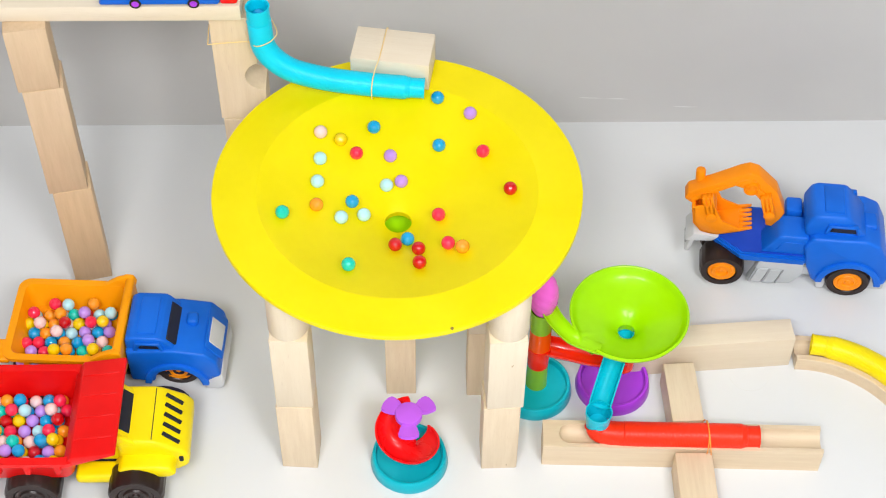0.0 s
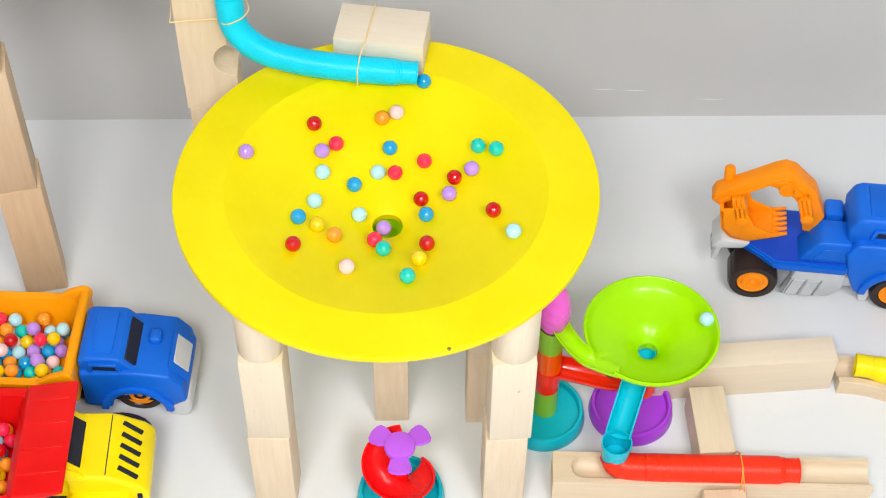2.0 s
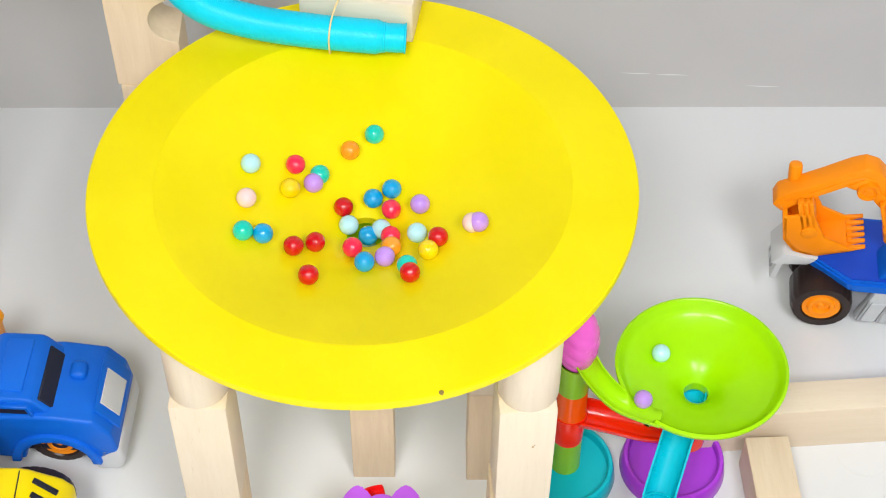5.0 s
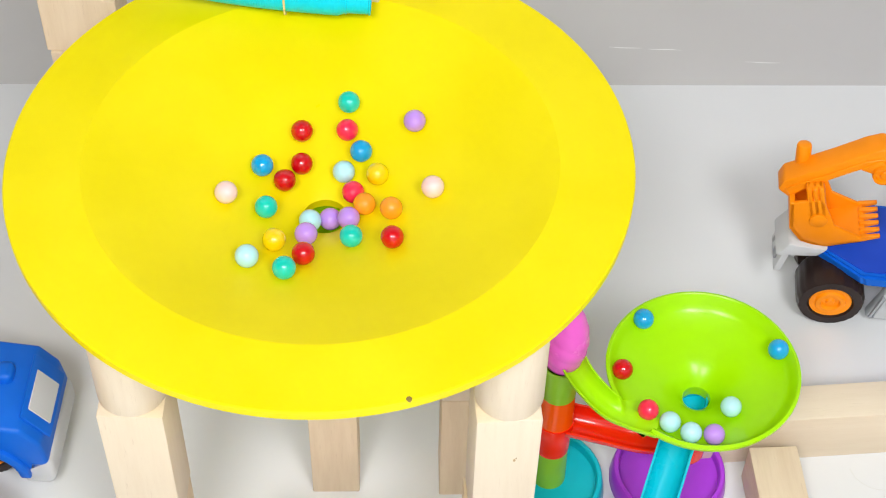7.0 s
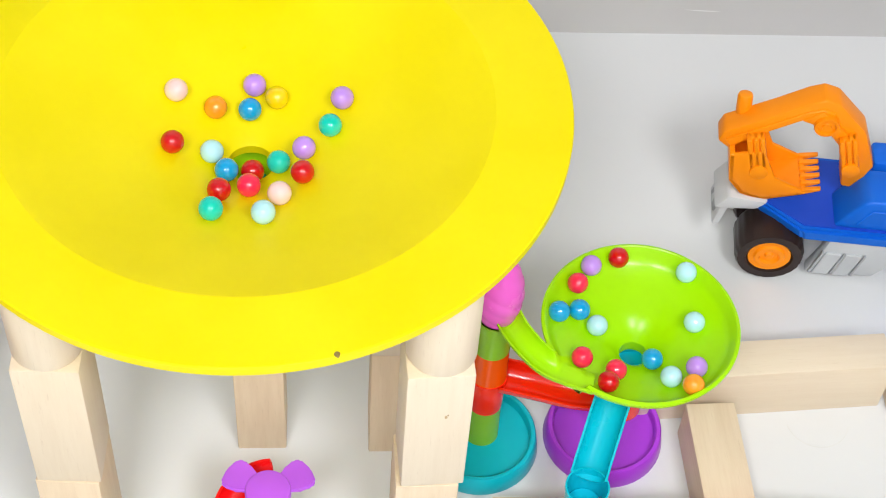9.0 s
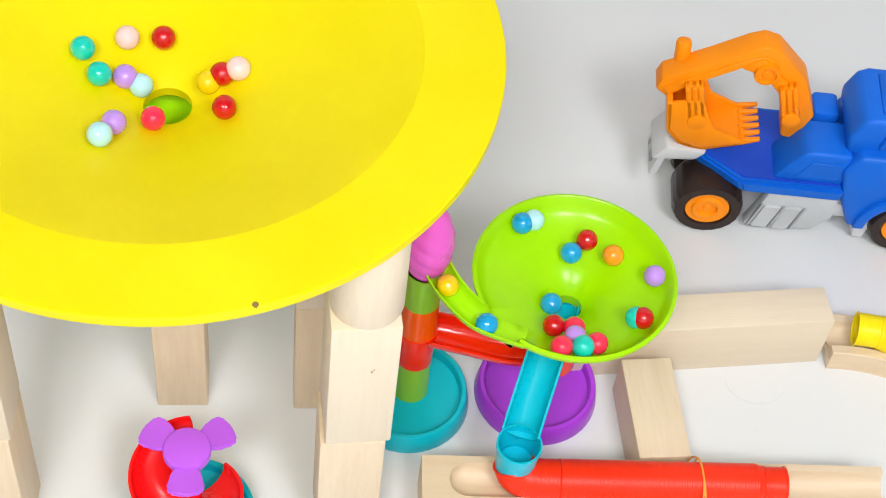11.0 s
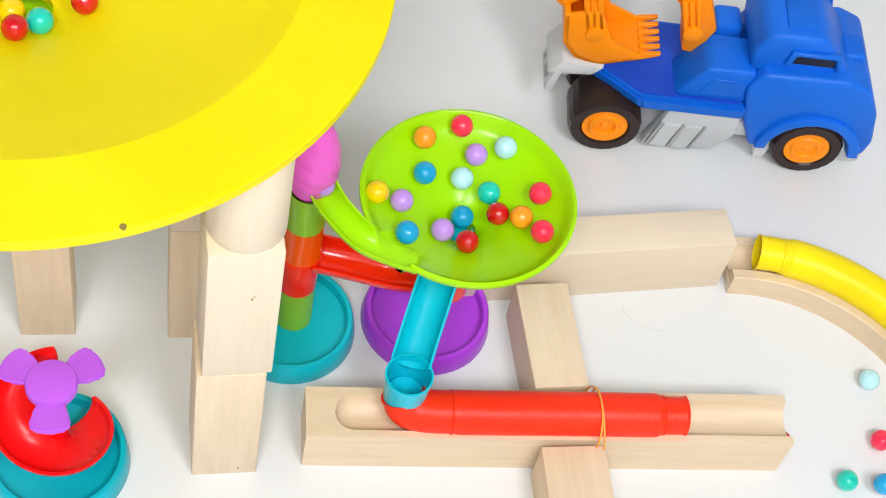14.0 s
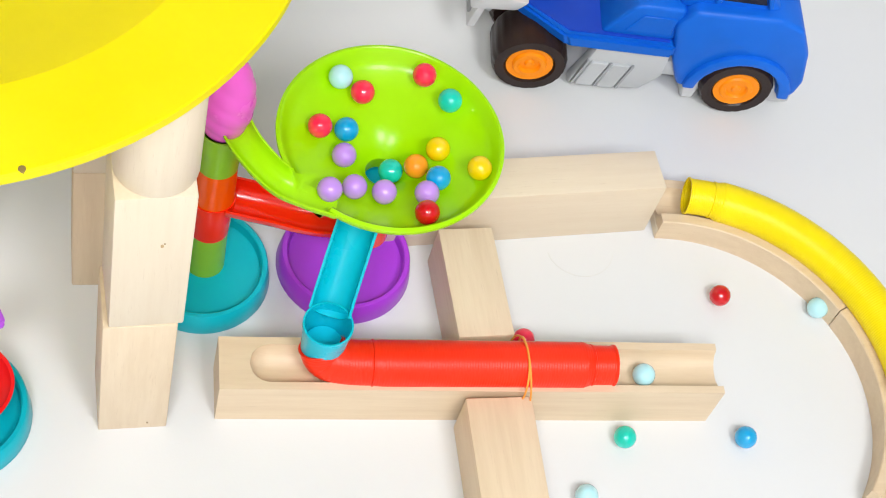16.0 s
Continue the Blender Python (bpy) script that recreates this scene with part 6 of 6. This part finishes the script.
    roll("r", [X(0.00, -0.152, 0.184, 0.4630), X(1.13, -0.152, 0.184, 0.4630), Y(1.27, 174.0, 75), Y(1.50, 139.2, 14), Y(2.00, 132.2, -144), Y(2.50, 131.0, -306), Y(3.00, 91.2, -470), Y(3.50, 123.1, -631), Y(4.00, 106.3, -800), Y(4.50, 101.9, -969), Y(7.00, 79.6, -1845), Y(7.50, 84.3, -2037), Y(8.00, 75.8, -2227), Y(8.50, 79.7, -2417), Y(9.00, 57.0, -2632), Y(11.50, 39.5, -3820), Y(12.00, 21.4, -4113), Y(12.50, 38.4, -4389), Y(13.00, 37.8, -4694), Y(13.50, 31.8, -5028), Y(14.00, 30.2, -5341), Y(14.50, 30.0, -5655), Y(15.00, 30.0, -5969), Y(15.50, 30.0, -6284), Y(16.00, 30.0, -6598)])
    roll("y", [X(0.00, -0.166, 0.186, 0.4759), X(1.33, -0.166, 0.186, 0.4759), Y(1.47, 174.0, 75), Y(1.50, 174.0, 68), Y(2.00, 95.3, -67), Y(2.50, 123.4, -235), Y(3.00, 97.7, -384), Y(3.50, 110.6, -571), Y(4.00, 102.1, -729), Y(4.50, 84.4, -923), Y(7.00, 65.7, -1925), Y(7.50, 73.9, -2117), Y(8.00, 59.7, -2337), Y(8.50, 51.1, -2536), Y(9.00, 51.4, -2813), Y(11.50, 27.2, -4225), Y(12.00, 27.2, -4520), Y(12.50, 23.7, -4807), Y(13.00, 17.7, -5160), Y(13.50, 15.0, -5493), Y(14.00, 11.4, -5901), Y(14.50, 30.0, -6215), Y(15.00, 30.0, -6529), Y(15.50, 30.0, -6843), Y(16.00, 30.0, -7158)])
    roll("w", [X(0.00, -0.179, 0.189, 0.4903), X(1.47, -0.179, 0.189, 0.4903), Y(1.63, 174.0, 75), Y(2.00, 162.4, -26), Y(2.50, 162.9, -178), Y(3.00, 138.8, -315), Y(3.50, 140.3, -458), Y(4.00, 136.6, -615), Y(4.50, 116.8, -759), Y(7.00, 100.8, -1564), Y(7.50, 105.9, -1730), Y(8.00, 98.8, -1903), Y(8.50, 96.4, -2065), Y(9.00, 87.4, -2241), Y(11.50, 73.5, -3196), Y(12.00, 63.5, -3392), Y(12.50, 69.6, -3605), Y(13.50, 76.5, -4020), Y(14.00, 72.7, -4222), Y(14.50, 69.1, -4429), Y(15.00, 65.6, -4642), Y(15.50, 62.3, -4860), Y(16.00, 59.2, -5083)])
    roll("t", [X(0.00, -0.184, 0.192, 0.5088), X(1.67, -0.184, 0.192, 0.5088), Y(1.83, 174.0, 75), Y(2.00, 132.6, 34), Y(2.50, 109.5, -138), Y(3.00, 111.6, -294), Y(3.50, 93.3, -461), Y(4.00, 107.3, -634), Y(4.50, 86.6, -813), Y(7.00, 91.9, -1722), Y(7.50, 78.1, -1919), Y(8.00, 80.0, -2112), Y(8.50, 60.0, -2305), Y(9.00, 64.1, -2509), Y(11.50, 46.8, -3659), Y(12.00, 38.2, -3927), Y(12.50, 29.4, -4223), Y(13.00, 19.6, -4529), Y(13.50, 29.2, -4805), Y(14.00, 26.2, -5105), Y(14.50, 62.2, -5432), Y(15.00, 59.1, -5656), Y(15.50, 56.1, -5886), Y(16.00, 53.3, -6122)])
    roll("b", [X(0.00, -0.187, 0.194, 0.5283), X(1.83, -0.187, 0.194, 0.5283), Y(2.00, 174.0, 75), Y(2.50, 138.1, -59), Y(3.00, 136.2, -202), Y(3.50, 139.3, -350), Y(4.00, 113.0, -516), Y(4.50, 110.2, -681), Y(7.00, 59.7, -1650), Y(7.50, 40.2, -1869), Y(8.00, 55.5, -2097), Y(8.50, 35.9, -2363), Y(9.00, 26.5, -2652), Y(9.43, 24.3, -2932), Y(9.90, 22.2, -3213), Y(10.33, 8.0, -3493), X(10.43, 0.000, 0.004, 0.3120), X(10.83, 0.100, 0.020, 0.3090), X(11.23, 0.190, -0.015, 0.2970), X(11.56, 0.211, -0.042, 0.2160), X(11.65, 0.222, -0.066, 0.2055), X(11.74, 0.243, -0.094, 0.2015), G(11.83, 73.5, -115), G(12.00, 6.2, -48), G(12.37, 9.0, 160), X(12.43, 0.330, -0.050, 0.1500), X(12.53, 0.329, -0.042, 0.1415), X(12.61, 0.322, -0.058, 0.1350), X(12.73, 0.309, -0.090, 0.1190), X(12.81, 0.293, -0.130, 0.1000), X(12.87, 0.286, -0.152, 0.0780), X(12.93, 0.300, -0.161, 0.0555), X(13.27, 0.460, -0.168, 0.0510), X(13.40, 0.523, -0.171, 0.0450), X(13.50, 0.551, -0.174, 0.0450), X(14.20, 0.726, -0.233, 0.0094), X(15.00, 0.612, -0.244, 0.0094), X(15.27, 0.701, -0.214, 0.0094), X(15.50, 0.739, -0.185, 0.0094), X(16.00, 0.643, -0.216, 0.0094)])
    roll("w", [X(0.00, -0.187, 0.195, 0.5481), X(1.93, -0.187, 0.195, 0.5481), Y(2.07, 174.0, 75), Y(2.50, 21.4, -35), Y(3.00, 37.4, -347), Y(3.50, 37.8, -683), Y(4.00, 29.7, -1039), Y(4.50, 14.5, -1417), Y(7.00, 16.6, -3374), Y(7.50, 24.2, -3619), Y(8.00, 43.2, -3918), Y(8.50, 36.8, -4197), Y(9.00, 29.9, -4496), Y(11.50, 20.2, -6334), Y(11.83, 8.0, -6548), X(11.93, 0.000, 0.004, 0.3120), X(12.53, 0.023, 0.007, 0.3107)])
    roll("b", [X(0.00, -0.187, 0.195, 0.5520), X(2.73, -0.187, 0.195, 0.5520), Y(2.93, 174.0, 75), Y(3.00, 82.0, 61), Y(3.50, 61.4, -150), Y(4.00, 69.5, -344), Y(4.50, 64.4, -576), Y(7.00, 56.2, -1742), Y(7.50, 47.6, -2000), Y(8.00, 28.9, -2248), Y(8.50, 40.3, -2490), Y(9.00, 39.3, -2788), Y(9.73, 8.0, -3257), X(9.83, 0.000, 0.004, 0.3120), X(10.23, 0.100, 0.020, 0.3090), X(10.57, 0.190, -0.015, 0.2970), X(10.70, 0.211, -0.042, 0.2160), X(10.83, 0.222, -0.066, 0.2055), X(10.97, 0.243, -0.094, 0.2015), G(11.13, 73.5, -115), G(11.50, 46.0, 28), G(12.00, 63.2, 296), G(12.50, 56.8, 509), G(13.00, 45.0, 745), G(13.50, 31.3, 970), G(14.00, 44.6, 1212), G(14.50, 41.1, 1500), G(15.00, 27.7, 1742), G(15.50, 32.8, 1979), G(16.00, 35.1, 2306)])
    roll("w", [X(0.00, 0.206, -0.035, 0.2400), X(0.43, 0.211, -0.042, 0.2160), X(0.57, 0.222, -0.066, 0.2055), X(0.70, 0.243, -0.094, 0.2015), G(0.87, 73.5, -115), G(1.00, 73.5, -64), G(1.50, 69.1, 164), G(2.00, 73.5, 373), G(2.50, 62.4, 556), G(3.00, 67.3, 760), G(3.50, 48.9, 946), G(4.00, 62.0, 1156), G(4.50, 47.0, 1362), G(7.00, 37.6, 2469), G(7.50, 39.6, 2687), G(8.00, 44.9, 2942), G(8.50, 35.4, 3173), G(9.00, 36.0, 3403), G(9.37, 29.2, 3616), G(9.70, 22.5, 3829), G(10.07, 15.7, 4042), G(10.43, 9.0, 4255), X(10.50, 0.330, -0.050, 0.1500), X(10.60, 0.329, -0.042, 0.1415), X(10.70, 0.322, -0.058, 0.1350), X(10.82, 0.309, -0.090, 0.1190), X(10.88, 0.293, -0.130, 0.1000), X(10.94, 0.286, -0.152, 0.0780), X(11.00, 0.300, -0.161, 0.0555), X(11.60, 0.460, -0.168, 0.0510), X(11.73, 0.523, -0.171, 0.0450), X(12.00, 0.553, -0.173, 0.0450), X(12.50, 0.640, -0.162, 0.0094), X(13.00, 0.708, -0.154, 0.0094), X(13.50, 0.740, -0.136, 0.0094), X(14.00, 0.719, -0.112, 0.0094), X(14.50, 0.735, -0.093, 0.0094), X(15.00, 0.737, -0.093, 0.0094), X(15.50, 0.739, -0.093, 0.0094), X(16.00, 0.741, -0.093, 0.0094)])
    roll("k", [X(0.00, 0.206, -0.035, 0.2400), X(5.70, 0.211, -0.042, 0.2160), X(5.83, 0.222, -0.066, 0.2055), X(6.00, 0.243, -0.094, 0.2015), G(6.13, 73.5, -475), G(7.00, 66.0, -142), G(7.50, 68.7, 56), G(8.00, 66.2, 231), G(8.50, 72.9, 402), G(9.00, 45.4, 599), G(11.50, 41.7, 1983), G(12.00, 63.9, 2211), G(12.50, 47.6, 2389), G(13.00, 73.3, 2594), G(13.50, 61.9, 2764), G(14.00, 71.9, 2968), G(14.50, 53.2, 3152), G(15.00, 64.3, 3356), G(15.50, 48.6, 3563), G(16.00, 53.3, 3761)])
    roll("o", [X(0.00, 0.206, -0.035, 0.2400), X(8.43, 0.211, -0.042, 0.2160), X(8.57, 0.222, -0.066, 0.2055), X(8.70, 0.243, -0.094, 0.2015), G(8.87, 73.5, -115), G(9.00, 73.5, -59), G(11.50, 42.8, 963), G(12.00, 53.0, 1185), G(12.50, 36.1, 1461), G(13.00, 30.1, 1690), G(13.50, 48.7, 1920), G(14.00, 44.6, 2147), G(14.50, 33.5, 2355), G(15.00, 27.8, 2681), G(15.50, 32.5, 2956), G(16.00, 24.1, 3216)])
    roll("t", [X(0.00, 0.206, -0.035, 0.2400), X(10.53, 0.211, -0.042, 0.2160), X(10.63, 0.222, -0.066, 0.2055), X(10.80, 0.243, -0.094, 0.2015), G(10.93, 73.5, -115), G(11.50, 59.1, 101), G(12.00, 35.9, 358), G(12.50, 31.2, 567), G(13.00, 42.8, 844), G(13.50, 35.2, 1149), G(14.00, 29.0, 1481), G(14.50, 31.1, 1688), G(15.00, 51.2, 1929), G(15.50, 35.6, 2162), G(16.00, 7.7, 2470)])
    roll("y", [X(0.00, 0.206, -0.035, 0.2400), X(15.54, 0.211, -0.042, 0.2160), X(15.62, 0.222, -0.066, 0.2055), X(15.70, 0.243, -0.094, 0.2015), G(15.80, 73.5, -115), G(16.00, 70.0, -22)])
    roll("t", [X(0.00, 0.460, -0.166, 0.0525), X(12.30, 0.440, -0.167, 0.0525), X(12.60, 0.523, -0.171, 0.0450), X(12.80, 0.605, -0.173, 0.0450), X(12.93, 0.635, -0.176, 0.0094), X(13.50, 0.657, -0.186, 0.0094), X(14.00, 0.673, -0.211, 0.0094), X(14.50, 0.660, -0.217, 0.0094), X(15.00, 0.605, -0.208, 0.0094), X(15.50, 0.565, -0.208, 0.0094), X(16.00, 0.538, -0.212, 0.0094)])
    roll("k", [X(0.00, 0.460, -0.166, 0.0525), X(13.00, 0.440, -0.167, 0.0525), X(13.30, 0.523, -0.171, 0.0450), X(13.50, 0.605, -0.173, 0.0450), X(13.63, 0.635, -0.176, 0.0094), X(14.00, 0.714, -0.173, 0.0094), X(14.50, 0.673, -0.137, 0.0094), X(15.00, 0.581, -0.123, 0.0094), X(15.50, 0.516, -0.124, 0.0094), X(16.00, 0.467, -0.119, 0.0094)])
    roll("r", [X(0.00, 0.460, -0.166, 0.0525), X(13.40, 0.440, -0.167, 0.0525), X(13.70, 0.523, -0.171, 0.0450), X(13.90, 0.605, -0.173, 0.0450), X(14.03, 0.635, -0.176, 0.0094), X(14.20, 0.760, -0.185, 0.0094), X(14.50, 0.736, -0.168, 0.0094), X(15.00, 0.686, -0.120, 0.0094), X(15.50, 0.660, -0.089, 0.0094), X(16.00, 0.652, -0.079, 0.0094)])


motions()
